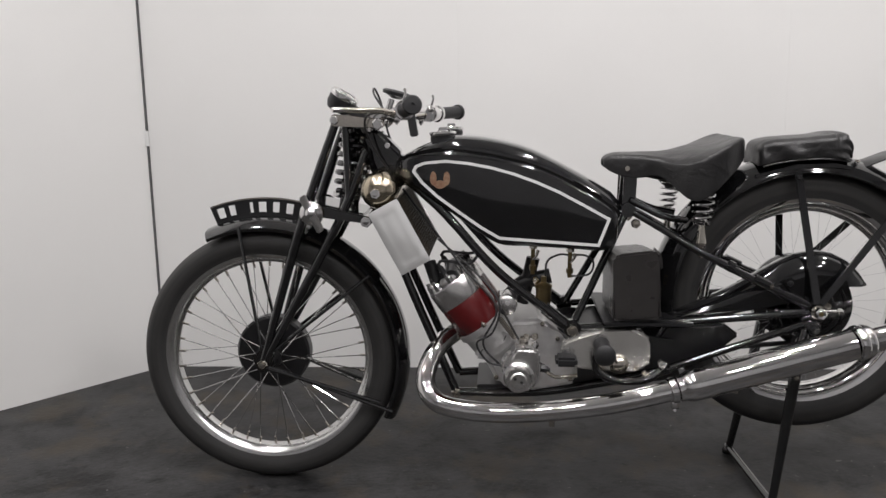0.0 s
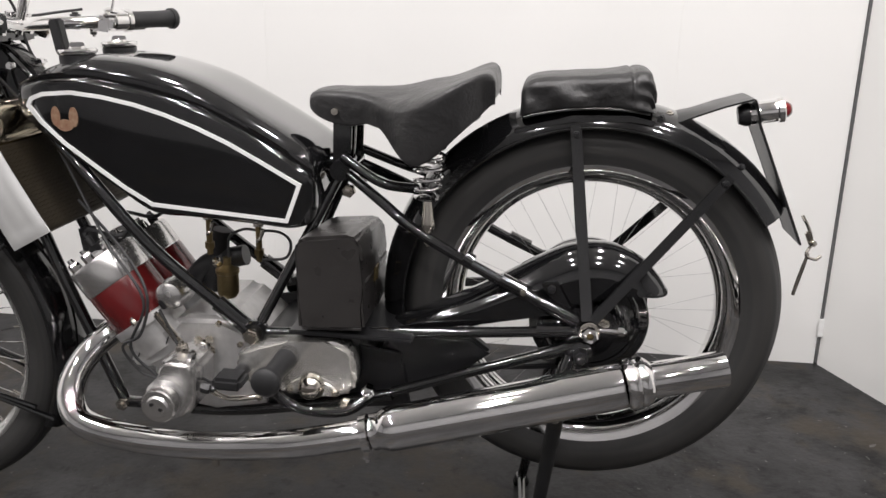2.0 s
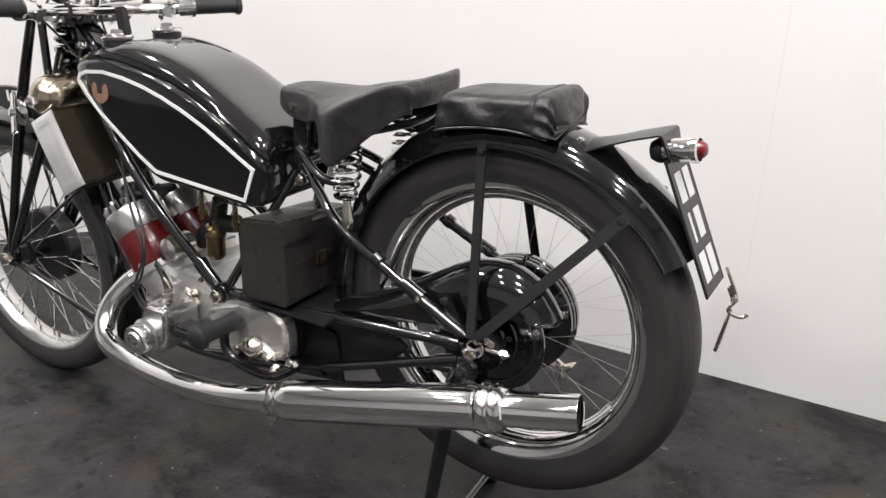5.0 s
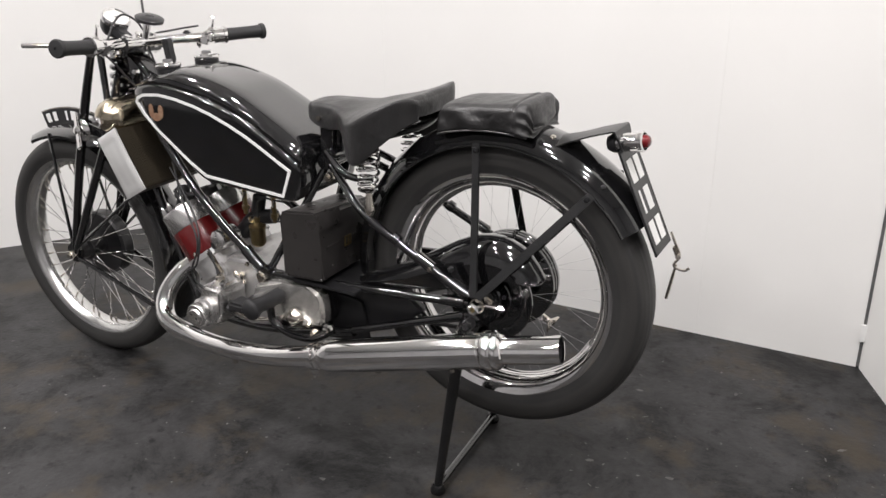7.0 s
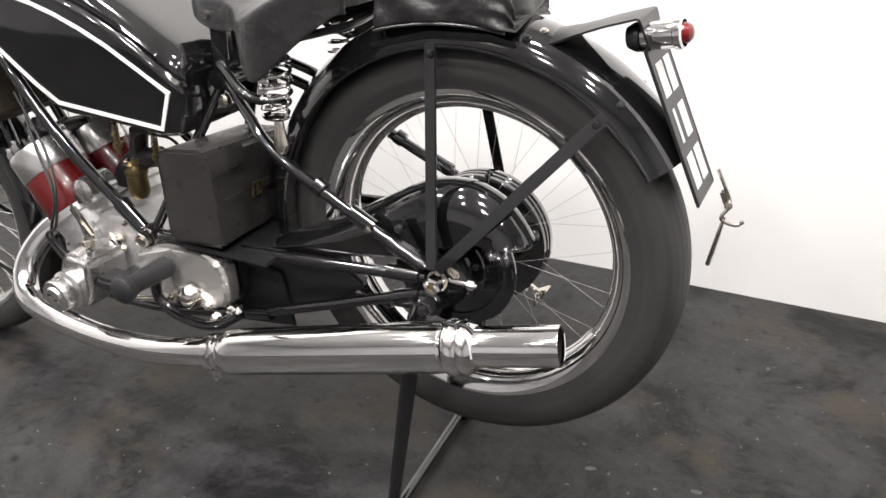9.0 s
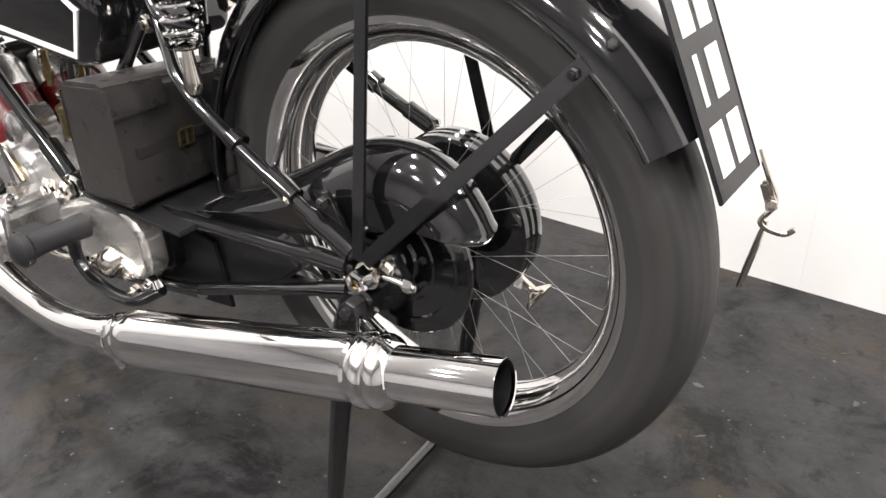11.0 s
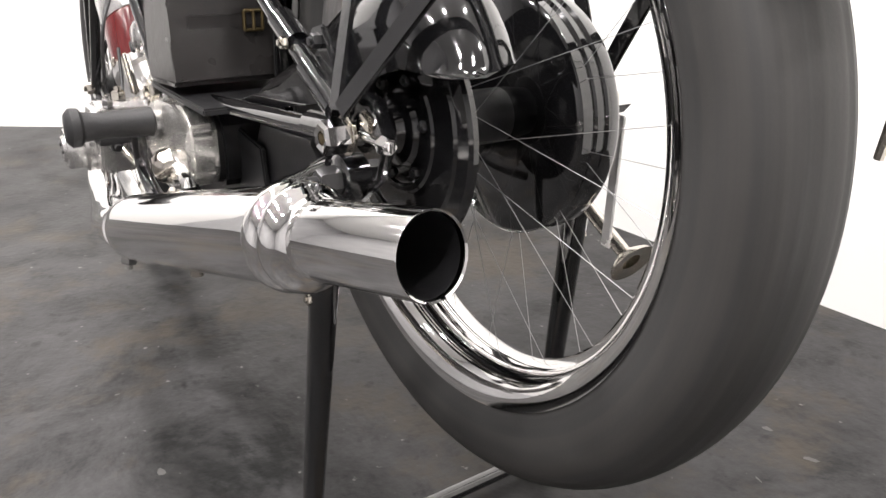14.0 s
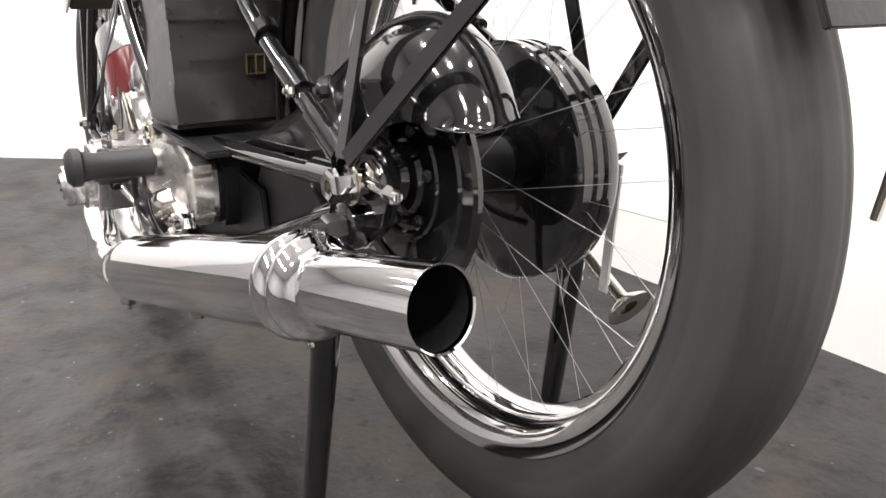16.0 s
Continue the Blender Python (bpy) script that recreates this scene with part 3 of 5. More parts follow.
for s in (-1, 1):
    part("seat_stay", tube([(-0.432, 0.055 * s, 0.735), (-0.360, 0.085 * s, 0.702), (-0.300, 0.066 * s, 0.690)], 0.0085, 12), ENAMEL, frame_part)
    part("stay_lug", rod((-0.150, 0.1285 * s, 0.562), (-0.110, 0.130 * s, 0.544), 0.0125, 12), ENAMEL, frame_part)
    part("frame_nut", nut((-0.112, 0.140 * s, 0.546), (0, s, 0), 0.006, 0.006), NICKEL, frame_part)
    part("clamp", lathe([(0.0085, -0.008), (0.0135, -0.008), (0.0135, 0.008), (0.0085, 0.008)], (-0.205, 0.1245 * s, 0.590), (0.87, 0.05 * s, -0.49), 16, closed=True), ENAMEL, frame_part)

# petrol tank, lofted along its length
TANK_W = 0.118
STATIONS = [(-1.008, 0.808, 0.816, 0.82, 0.04), (-1.0, 0.797, 0.828, 0.834, 0.075), (-0.98, 0.782, 0.838, 0.846, 0.102), (-0.945, 0.760, 0.848, 0.864, 0.115), (-0.905, 0.734, 0.854, 0.879, 0.118), (-0.86, 0.702, 0.856, 0.890, 0.118), (-0.81, 0.668, 0.850, 0.889, 0.118), (-0.75, 0.632, 0.840, 0.880, 0.118), (-0.68, 0.628, 0.823, 0.861, 0.118), (-0.62, 0.625, 0.800, 0.834, 0.118), (-0.56, 0.622, 0.770, 0.803, 0.118), (-0.515, 0.619, 0.744, 0.778, 0.118), (-0.486, 0.624, 0.724, 0.760, 0.116), (-0.474, 0.634, 0.714, 0.748, 0.112), (-0.468, 0.650, 0.704, 0.738, 0.104), (-0.466, 0.668, 0.694, 0.715, 0.088)]


def tank_body():
    bm = bmesh.new()
    rings = []
    fine = [(*a, b.x, b.y) for a, b in zip(spline([q[:3] for q in STATIONS], 5), spline([(q[3], q[4], 0) for q in STATIONS], 5))]
    for x, lo, edge, top, w in fine:
        r, rb = min(0.013, (edge - lo) * 0.3), min(0.012, (edge - lo) * 0.3)
        half = [(0, lo), (w * 0.5, lo), (w - rb, lo)] + [(w - rb + rb * math.sin(a), lo + rb - rb * math.cos(a)) for a in (0.4, 0.8, 1.2, 1.57)]
        half += [(w, edge - r - 0.001)] + [(w - r + r * math.cos(a), edge - r + r * math.sin(a)) for a in (0.25, 0.5, 0.75, 1.0, 1.25)]
        half += [(w * f, edge + (top - edge) * (1 - f ** 7)) for f in (0.95, 0.90, 0.84, 0.77, 0.68, 0.52, 0.35, 0.17)] + [(0, top)]
        loop = half + [(-y, z) for y, z in reversed(half[1:-1])]
        rings.append([bm.verts.new((x, y, z)) for y, z in loop])
    n = len(rings[0])
    for a, b in zip(rings, rings[1:]):
        for k in range(n):
            bm.faces.new((a[k], a[(k + 1) % n], b[(k + 1) % n], b[k]))
    bm.faces.new(rings[0])
    bm.faces.new(list(reversed(rings[-1])))
    return bm


tank = part("petrol_tank", tank_body(), ENAMEL, bike, "glossy black petrol tank with white coach line", 60)
LINE = [(-0.956, 0.806), (-0.950, 0.818), (-0.930, 0.826), (-0.880, 0.831), (-0.825, 0.826), (-0.770, 0.816), (-0.718, 0.802), (-0.664, 0.783), (-0.610, 0.760), (-0.556, 0.732), (-0.491, 0.697), (-0.514, 0.634), (-0.749, 0.648),
        (-0.795, 0.674), (-0.839, 0.704), (-0.898, 0.746), (-0.936, 0.780)]


def line_loop(s):
    """A flat ribbon along the closed line, on the tank's side."""
    pts = [Vector((x, z)) for x, z in LINE]
    bm = bmesh.new()
    n = len(pts)
    rows = []
    for i, p in enumerate(pts):
        d0, d1 = (p - pts[i - 1]).normalized(), (pts[(i + 1) % n] - p).normalized()
        t = (d0 + d1).normalized()
        nrm = Vector((-t.y, t.x)) * (0.0034 / max(0.5, t.dot(d1)))
        rows.append([bm.verts.new((q.x, s * y, q.y)) for q, y in ((p + nrm, TANK_W + 0.0014), (p - nrm, TANK_W + 0.0014), (p - nrm, TANK_W - 0.003), (p + nrm, TANK_W - 0.003))])
    for i in range(n):
        a, b = rows[i], rows[(i + 1) % n]
        for k in range(4):
            bm.faces.new((a[k], a[(k + 1) % 4], b[(k + 1) % 4], b[k]))
    return bm


for s in (-1, 1):
    part("coach_line", line_loop(s), WHITE_PAINT, tank, "white painted coach line")
    y = s * (TANK_W + 0.0008)
    bm = bmesh.new()
    for k, (dx, dz, w, h) in enumerate(((-0.016, 0.004, 0.016, 0.034), (0.016, 0.004, 0.016, 0.034), (0, -0.010, 0.030, 0.020))):
        slab([(-0.893 + dx + w * 0.5 * math.cos(a), 0.786 + dz + h * 0.5 * math.sin(a)) for a in (2 * math.pi * j / 14 for j in range(14))], y - 0.0006 * (k + 1), y + 0.0006 * (k + 1), 0, bm)
    part("badge", bm, GOLD, tank, "worn gold and red transfer badge")


def filler(x, y, z, deep):
    ax = (-0.06, 0, 1)
    cap = part("filler_cap", lathe([(0.030, -0.020), (0.030, deep), (0.027, deep + 0.002), (0, deep + 0.002)], (x, y, z), ax, 36), SATIN, tank)
    part("cap", lathe([(0, 0.003), (0.031, 0.002), (0.0325, 0.004), (0.0325, 0.008), (0.030, 0.0105), (0.014, 0.0115), (0.012, 0.014), (0, 0.0145)], Vector((x, y, z + deep)), ax, 40), CHROME, cap, "chrome filler cap")
    part("wing", block((x, y, z + deep + 0.0165), (0.024, 0.004, 0.009), (0, 0, 35), 0.0018), CHROME, cap)


filler(-0.890, -0.066, 0.886, 0.002)
filler(-0.876, 0.052, 0.890, 0.004)

# radiator with its round header tank
def pressed_plate(s):
    """A bowed sheet with a rolled border, over the front half of one radiator side."""
    bm = bmesh.new()
    a, b, c, d = Vector((-1.060, 0.709)), Vector((-0.991, 0.747)), Vector((-0.911, 0.602)), Vector((-0.980, 0.563))
    n, m = 8, 16
    grid = []
    for i in range(n + 1):
        for j in range(m + 1):
            u, v = i / n, j / m
            q = a.lerp(b, u).lerp(d.lerp(c, u), v)
            edge = min(u, 1 - u, (v if v < 0.5 else 1 - v) * 2)
            bow = 0.006 * (1 - (2 * u - 1) ** 2) * (1 - (2 * v - 1) ** 2) + 0.0025 * (1 if 0.05 < edge < 0.15 else 0)
            grid.append(bm.verts.new((q.x, s * (0.1675 + bow), q.y)))
    for i in range(n):
        for j in range(m):
            k = i * (m + 1) + j
            bm.faces.new((grid[k], grid[k + 1], grid[k + m + 2], grid[k + m + 1]))
    bmesh.ops.recalc_face_normals(bm, faces=bm.faces)
    flip = 1 if sum(f.normal.y for f in bm.faces) * s > 0 else -1
    bmesh.ops.solidify(bm, geom=bm.faces[:], thickness=0.004 * flip)
    return bm


RAD = [(-1.055, 0.707), (-0.993, 0.743), (-0.915, 0.602), (-0.978, 0.568)]
RAD_W = 0.163
rad = part("radiator", slab(RAD, -RAD_W, RAD_W, 0.004), MESH, bike, "radiator core of dark brass honeycomb")
bm = bmesh.new()
for i in range(44):
    for j in range(22):
        q = Vector(RAD[1]).lerp(Vector(RAD[2]), (j + 0.75 + 0.25 * (i % 2)) / 23)
        lathe([(0.0020, -0.002), (0.0029, 0.001), (0.0020, 0.001)], (q.x, RAD_W * ((i + 0.5) / 22 - 1) * 0.97, q.y), (0.876, 0, 0.483), 6, bm, True)
part("honeycomb", bm, MESH, rad)
for s in (-1, 1):
    part("side_plate", pressed_plate(s), BRUSHED, rad, "polished aluminium radiator side plate", 60)
part("header_tank", lathe([(0, -0.170), (0.016, -0.168), (0.030, -0.161), (0.040, -0.148), (0.0455, -0.132), (0.0455, 0.132), (0.040, 0.148), (0.030, 0.161), (0.016, 0.168), (0, 0.170)], (-1.036, 0, 0.762), (0, 1, 0), 40), HEADER_BRASS, rad, "round brass and nickel header tank")
part("drain_nut", nut((-1.040, -0.168, 0.758), (0, -1, 0), 0.013, 0.012), CHROME, rad)
part("water_pipe", tube([(-0.925, -0.03, 0.57), (-0.915, -0.04, 0.545), (-0.905, -0.05, 0.52)], 0.016, 14), GRIP, rad)

# front fork: girder blades, crown, spring, links
fork = part("front_fork", tube([(-1.115, 0, 0.930), (-1.145, 0, 0.700)], 0.014, 14, 1, False), ENAMEL, bike, "black girder front fork with central spring")
for s in (-1, 1):
    part("blade", tube([(-1.150, 0.070 * s, 0.920), (-1.202, 0.074 * s, 0.775), (-1.262, 0.076 * s, 0.600), (-1.348, 0.078 * s, 0.310)], [0.010, 0.0125, 0.0125, 0.010], 14), ENAMEL, fork)
    part("blade", tube([(-1.078, 0.062 * s, 0.850), (-1.128, 0.070 * s, 0.715), (-1.230, 0.076 * s, 0.520), (-1.345, 0.078 * s, 0.310)], [0.009, 0.0115, 0.0115, 0.010], 14), ENAMEL, fork)
    part("blade", tube([(-1.128, 0.066 * s, 0.915), (-1.120, 0.070 * s, 0.720)], 0.009, 12, 1, False), ENAMEL, fork)
    part("fork_end", slab([(-1.375, 0.324), (-1.36, 0.284), (-1.335, 0.284), (-1.318, 0.329), (-1.34, 0.359)], 0.072 * s, 0.084 * s, 0.003), ENAMEL, fork)
    part("axle_nut", nut((AXLE_F[0], 0.084 * s, AXLE_F[1]), (0, s, 0), 0.013, 0.014), NICKEL, fork)
    part("link", slab([(-1.165, 0.925), (-1.155, 0.94), (-1.03, 0.925), (-1.03, 0.908), (-1.155, 0.91)], 0.078 * s, 0.086 * s, 0.003), NICKEL, fork)
    part("link", slab([(-1.215, 0.705), (-1.205, 0.72), (-1.060, 0.690), (-1.062, 0.672), (-1.208, 0.69)], 0.078 * s, 0.088 * s, 0.003), ENAMEL, fork)
    part("link_bolt", nut((-1.075, 0.088 * s, 0.681), (0, s, 0), 0.015, 0.012), CHROME, fork)
    part("link_bolt", nut((-1.045, 0.086 * s, 0.916), (0, s, 0), 0.014, 0.010), CHROME, fork)
    damper = part("friction_damper", lathe([(0, 0), (0.028, 0), (0.030, 0.004), (0.026, 0.008), (0.012, 0.014), (0, 0.015)], (-1.210, 0.088 * s, 0.698), (0, s, 0), 28), CHROME, fork, "chrome friction damper")
    part("wing", block((-1.207, 0.108 * s, 0.700), (0.020, 0.008, 0.108), (25 * s, -35, 0), 0.0035), CHROME, damper)
    part("wing_boss", lathe([(0, 0), (0.013, 0), (0.014, 0.010), (0.008, 0.016), (0, 0.017)], (-1.208, 0.100 * s, 0.700), (0, s, 0), 20), CHROME, damper)
    part("rod", rod((-1.345, 0.080 * s, 0.298), (-1.05, 0.062 * s, 0.205), 0.005, 8), ENAMEL, fork)
part("spring", coil((-1.108, 0, 0.905), (-1.132, 0, 0.745), 0.036, 0.0072, 7), ENAMEL, fork, "black coil fork spring")
part("spring_cup", lathe([(0, 0), (0.034, 0), (0.036, 0.012), (0.02, 0.016), (0, 0.016)], (-1.138, 0, 0.728), (0.14, 0, 0.99), 28), CHROME, fork)
part("crown", block((-1.10, 0, 0.918), (0.11, 0.15, 0.022), (0, 6, 0), 0.006), ENAMEL, fork)
part("crown", block((-1.15, 0, 0.700), (0.14, 0.15, 0.022), (0, 12, 0), 0.006), ENAMEL, fork)
part("head_lug", slab([(-1.098, 0.905), (-1.055, 0.905), (-0.990, 0.840), (-0.985, 0.790), (-1.020, 0.775), (-1.052, 0.790)], -0.030, 0.030, 0.012, segs=3), ENAMEL, fork)
for s in (-1, 1):
    part("link_bolt", nut((-1.150, 0.086 * s, 0.925), (0, s, 0), 0.011, 0.010), CHROME, fork)
    part("grease_nipple", nut((-1.070, 0.060 * s, 0.900), (0.2, s, 0.3), 0.009, 0.016), CHROME, fork)
    part("grease_nipple", nut((-1.030, 0.040 * s, 0.862), (0.2, s, 0.1), 0.008, 0.012), CHROME, fork)
part("stem_nut", nut((-1.055, 0, 0.925), (0.3, 0, 1), 0.02, 0.02), CHROME, fork)

# front mudguard and its edge plate
SEC_F = [(0.337, -0.054), (0.345, -0.0555), (0.360, -0.042), (0.367, -0.018), (0.369, 0), (0.367, 0.018), (0.360, 0.042), (0.345, 0.0555), (0.337, 0.054),
         (0.344, 0.0525), (0.358, 0.040), (0.365, 0.017), (0.367, 0), (0.365, -0.017), (0.358, -0.040), (0.344, -0.0525)]
fguard = part("front_mudguard", arc_sweep(AXLE_F, SEC_F, 115, -26), ENAMEL, bike, "glossy black front mudguard")
for a in (100, 40):
    for s in (-1, 1):
        e = Vector((AXLE_F[0] + 0.352 * math.cos(radians(a)), 0.054 * s, AXLE_F[1] + 0.352 * math.sin(radians(a))))
        part("stay", tube([(AXLE_F[0], 0.080 * s, AXLE_F[1] + 0.01), e], 0.0045, 8, 1, False), ENAMEL, fguard)
for s in (-1, 1):
    e = Vector((AXLE_F[0] + 0.352 * math.cos(radians(-22)), 0.054 * s, AXLE_F[1] + 0.352 * math.sin(radians(-22))))
    part("stay", tube([(AXLE_F[0], 0.080 * s, AXLE_F[1] - 0.006), e], 0.0055, 8, 1, False), ENAMEL, fguard)
plate_f = part("front_number_plate", arc_sweep(AXLE_F, [(0.368, -0.0015), (0.416, -0.0015), (0.416, 0.0015), (0.368, 0.0015)], 111, 75), SATIN, fguard, "black curved plate with white bars")
for s in (-1, 1):
    part("border", arc_sweep(AXLE_F, [(0.413, s * 0.0015), (0.4165, s * 0.0015), (0.4165, s * 0.0025), (0.413, s * 0.0025)], 111, 75), NICKEL, plate_f)
    for a, w in ((107.6, 2.6), (103.2, 2.2), (95.8, 1.1), (91.6, 2.8), (86.4, 2.4), (81.2, 2.6)):
        part("bar", arc_sweep(AXLE_F, [(0.379, s * 0.0012), (0.405, s * 0.0012), (0.405, s * 0.0026), (0.379, s * 0.0026)], a + w / 2, a - w / 2, 4), WHITE_PAINT, plate_f)

# handlebar with grips, levers, gauges
BAR = [(-0.939, -0.322, 0.963), (-0.967, -0.215, 0.951), (-0.990, -0.150, 0.944), (-1.020, -0.075, 0.937), (-1.035, 0, 0.931), (-1.005, 0.070, 0.932), (-0.945, 0.130, 0.935), (-0.922, 0.165, 0.937), (-0.873, 0.255, 0.940)]
bar = part("handlebar", tube(BAR, 0.0125, 16), CHROME, bike, "chrome handlebar with black rubber grips")
for s in (-1, 1):
    g = [Vector((-0.965, -0.222, 0.9515)), Vector((-0.952, -0.272, 0.957)), Vector((-0.938, -0.327, 0.9635))]
    c0, c1 = Vector((-0.972, -0.197, 0.949)), Vector((-0.9645, -0.2235, 0.9516))
    if s > 0:
        g = [Vector((-0.921, 0.167, 0.937)), Vector((-0.896, 0.213, 0.9385)), Vector((-0.870, 0.260, 0.940))]
        c0, c1 = Vector((-0.935, 0.142, 0.936)), Vector((-0.920, 0.169, 0.937))
    d = (g[2] - g[0]).normalized()
    grip = part("grip", tube(g, [0.0170, 0.0162, 0.0162, 0.0172], 20), GRIP, bar, "black rubber grip")
    part("end_cap", lathe([(0.0165, -0.004), (0.0205, -0.003), (0.021, 0.004), (0.0185, 0.008), (0.004, 0.009), (0.004, 0.006), (0, 0.006)], g[2], d, 28), GRIP, grip)
    part("clamp", rod(c0, c1, 0.0195, 20), CHROME, bar)
    part("clamp_ring", lathe([(0.018, -0.005), (0.0225, -0.004), (0.0225, 0.004), (0.018, 0.005)], c1, d, 24, closed=True), CHROME, bar)
    part("clamp", block(c0 - d * 0.018 + Vector((0, 0, -0.004)), (0.034, 0.034, 0.030), (0, 8, 25 * s), 0.008), CHROME, bar)
    part("clamp_screw", nut(c0 - d * 0.018 + Vector((0.012, -0.010, 0.010)), (0.4, -0.4, 0.8), 0.006, 0.006), CHROME, bar)
    part("pivot_screw", nut(c0 - d * 0.030 + Vector((-0.010, 0, -0.014)), (0, 0, -1), 0.007, 0.010), CHROME, bar)
    q = c0 - d * 0.022 + Vector((-0.018, 0, -0.006))
    if s < 0:
        blade = [q, Vector((-1.020, -0.222, 0.950)), Vector((-1.066, -0.254, 0.951)), Vector((-1.110, -0.285, 0.952))]
    else:
        blade = [q, q + Vector((-0.028, 0.024, -0.004)), q + Vector((-0.012, 0.080, -0.010)), q + Vector((0.030, 0.130, -0.008))]
    lever = part("lever", tube(blade, [0.008, 0.007, 0.0060, 0.0055, 0.0055], 10), CHROME if s > 0 else NICKEL, bar, "straight hand lever")
    part("lever_tip", tube([blade[-1] - (blade[-1] - blade[-2]) * 0.35, blade[-1] + (blade[-1] - blade[-2]) * 0.12], [0.0062, 0.0068, 0.0060], 12, 1, False), CHROME, lever, "bright lever tip")
    u = c0 + Vector((0, 0, 0.018))
    part("thumb_lever", tube([u, u + Vector((0.006, 0, 0.022)), u + Vector((0.004, 0.004, 0.030))], [0.004, 0.0026, 0.0045], 8), CHROME, bar)
    part("lever_boss", lathe([(0, 0), (0.014, 0), (0.015, 0.003), (0.008, 0.008), (0, 0.009)], u - Vector((0, 0, 0.002)), (0.2, 0, 1), 20), CHROME, bar)
    part("cable_nipple", tube([c0 - d * 0.03, c0 - d * 0.055 + Vector((-0.008, 0, -0.002))], [0.006, 0.0045], 10, 1, False), NICKEL, bar)
for x, y in ((-1.012, -0.085), (-0.985, 0.100)):
    part("bar_band", block((x, y, 0.936), (0.018, 0.018, 0.032), (0, 0, 20 if y > 0 else -20), 0.004), GRIP, bar)
for y in (-0.04, 0.04):
    part("bar_clamp", block((-1.052, y, 0.930), (0.036, 0.026, 0.042), (0, 15, 0), 0.008), CHROME, bar)


def gauge(name, at, axis, r, depth, face, label):
    ob = part(name, lathe([(0, -depth), (r * 0.75, -depth), (r * 0.95, -depth * 0.7), (r, -0.008)], at, axis, 36), SATIN, bar, label)
    part("bezel", lathe([(r * 1.02, -0.010), (r * 1.06, -0.002), (r * 0.98, 0.004), (r * 0.88, 0.001), (r * 0.9, -0.006)], at, axis, 36, closed=True), CHROME, ob, "chrome bezel")
    part("dial", lathe([(0, 0.0), (r * 0.89, -0.001), (r * 0.89, -0.004)], at, axis, 36), face, ob)
    return ob


speedo = gauge("speedometer", (-1.140, 0.010, 0.985), (0.52, -0.05, 0.85), 0.036, 0.045, GAUGE_WHITE, "round speedometer in black case")
part("needle", block((-1.139, 0.014, 0.9875), (0.003, 0.024, 0.001), (0, 31, 20), 0), SATIN, speedo)
part("bracket", block((-1.11, 0, 0.942), (0.06, 0.03, 0.026), (0, 30, 0), 0.005), SATIN, speedo)
knob = part("steering_damper_knob", lathe([(0, -0.012), (0.010, -0.012), (0.024, -0.006), (0.035, -0.004), (0.036, 0.004), (0.030, 0.008), (0.012, 0.009), (0.010, 0.006), (0, 0.006)], (-1.010, 0.003, 0.988), (0.25, 0, 0.97), 30), SATIN, bar, "black steering damper knob")
part("stem", tube([(-1.022, 0.005, 0.975), (-1.040, 0, 0.915)], 0.009, 12, 1, False), CHROME, knob)
part("switch_box", block((-0.972, 0.020, 0.912), (0.020, 0.022, 0.060), (0, -10, 0), 0.003), GRIP, bar, "black rectangular switch box")
CABLES = [
    [(-1.02, -0.13, 0.945), (-1.055, -0.07, 0.985), (-1.060, -0.03, 1.000), (-1.050, 0.01, 0.965), (-1.03, 0.02, 0.88), (-0.99, 0.03, 0.82)],
    [(-1.01, 0.17, 0.955), (-1.06, 0.12, 0.945), (-1.09, 0.05, 0.93), (-1.05, 0.02, 0.86), (-0.98, 0.02, 0.80)],
    [(-1.01, -0.17, 0.95), (-1.07, -0.12, 0.93), (-1.06, -0.06, 0.86), (-0.98, -0.03, 0.74), (-0.84, -0.12, 0.58), (-0.755, -0.165, 0.49), (-0.785, -0.165, 0.40), (-0.74, -0.155, 0.34)],
    [(-0.90, -0.09, 0.64), (-0.80, -0.13, 0.56), (-0.748, -0.165, 0.50), (-0.762, -0.170, 0.43), (-0.80, -0.165, 0.40), (-0.775, -0.160, 0.355), (-0.74, -0.165, 0.345)],
    [(-0.735, -0.15, 0.47), (-0.700, -0.16, 0.41), (-0.672, -0.18, 0.375), (-0.630, -0.17, 0.345)],
    [(-0.635, -0.075, 0.545), (-0.632, -0.078, 0.585), (-0.605, -0.080, 0.603), (-0.580, -0.080, 0.603)],
    [(-0.575, -0.080, 0.603), (-0.540, -0.080, 0.602), (-0.520, -0.080, 0.585), (-0.530, -0.080, 0.556), (-0.575, -0.080, 0.550)],
]
for c in CABLES:
    part("cable", tube(c, 0.0026, 8, 10), GRIP, bar)

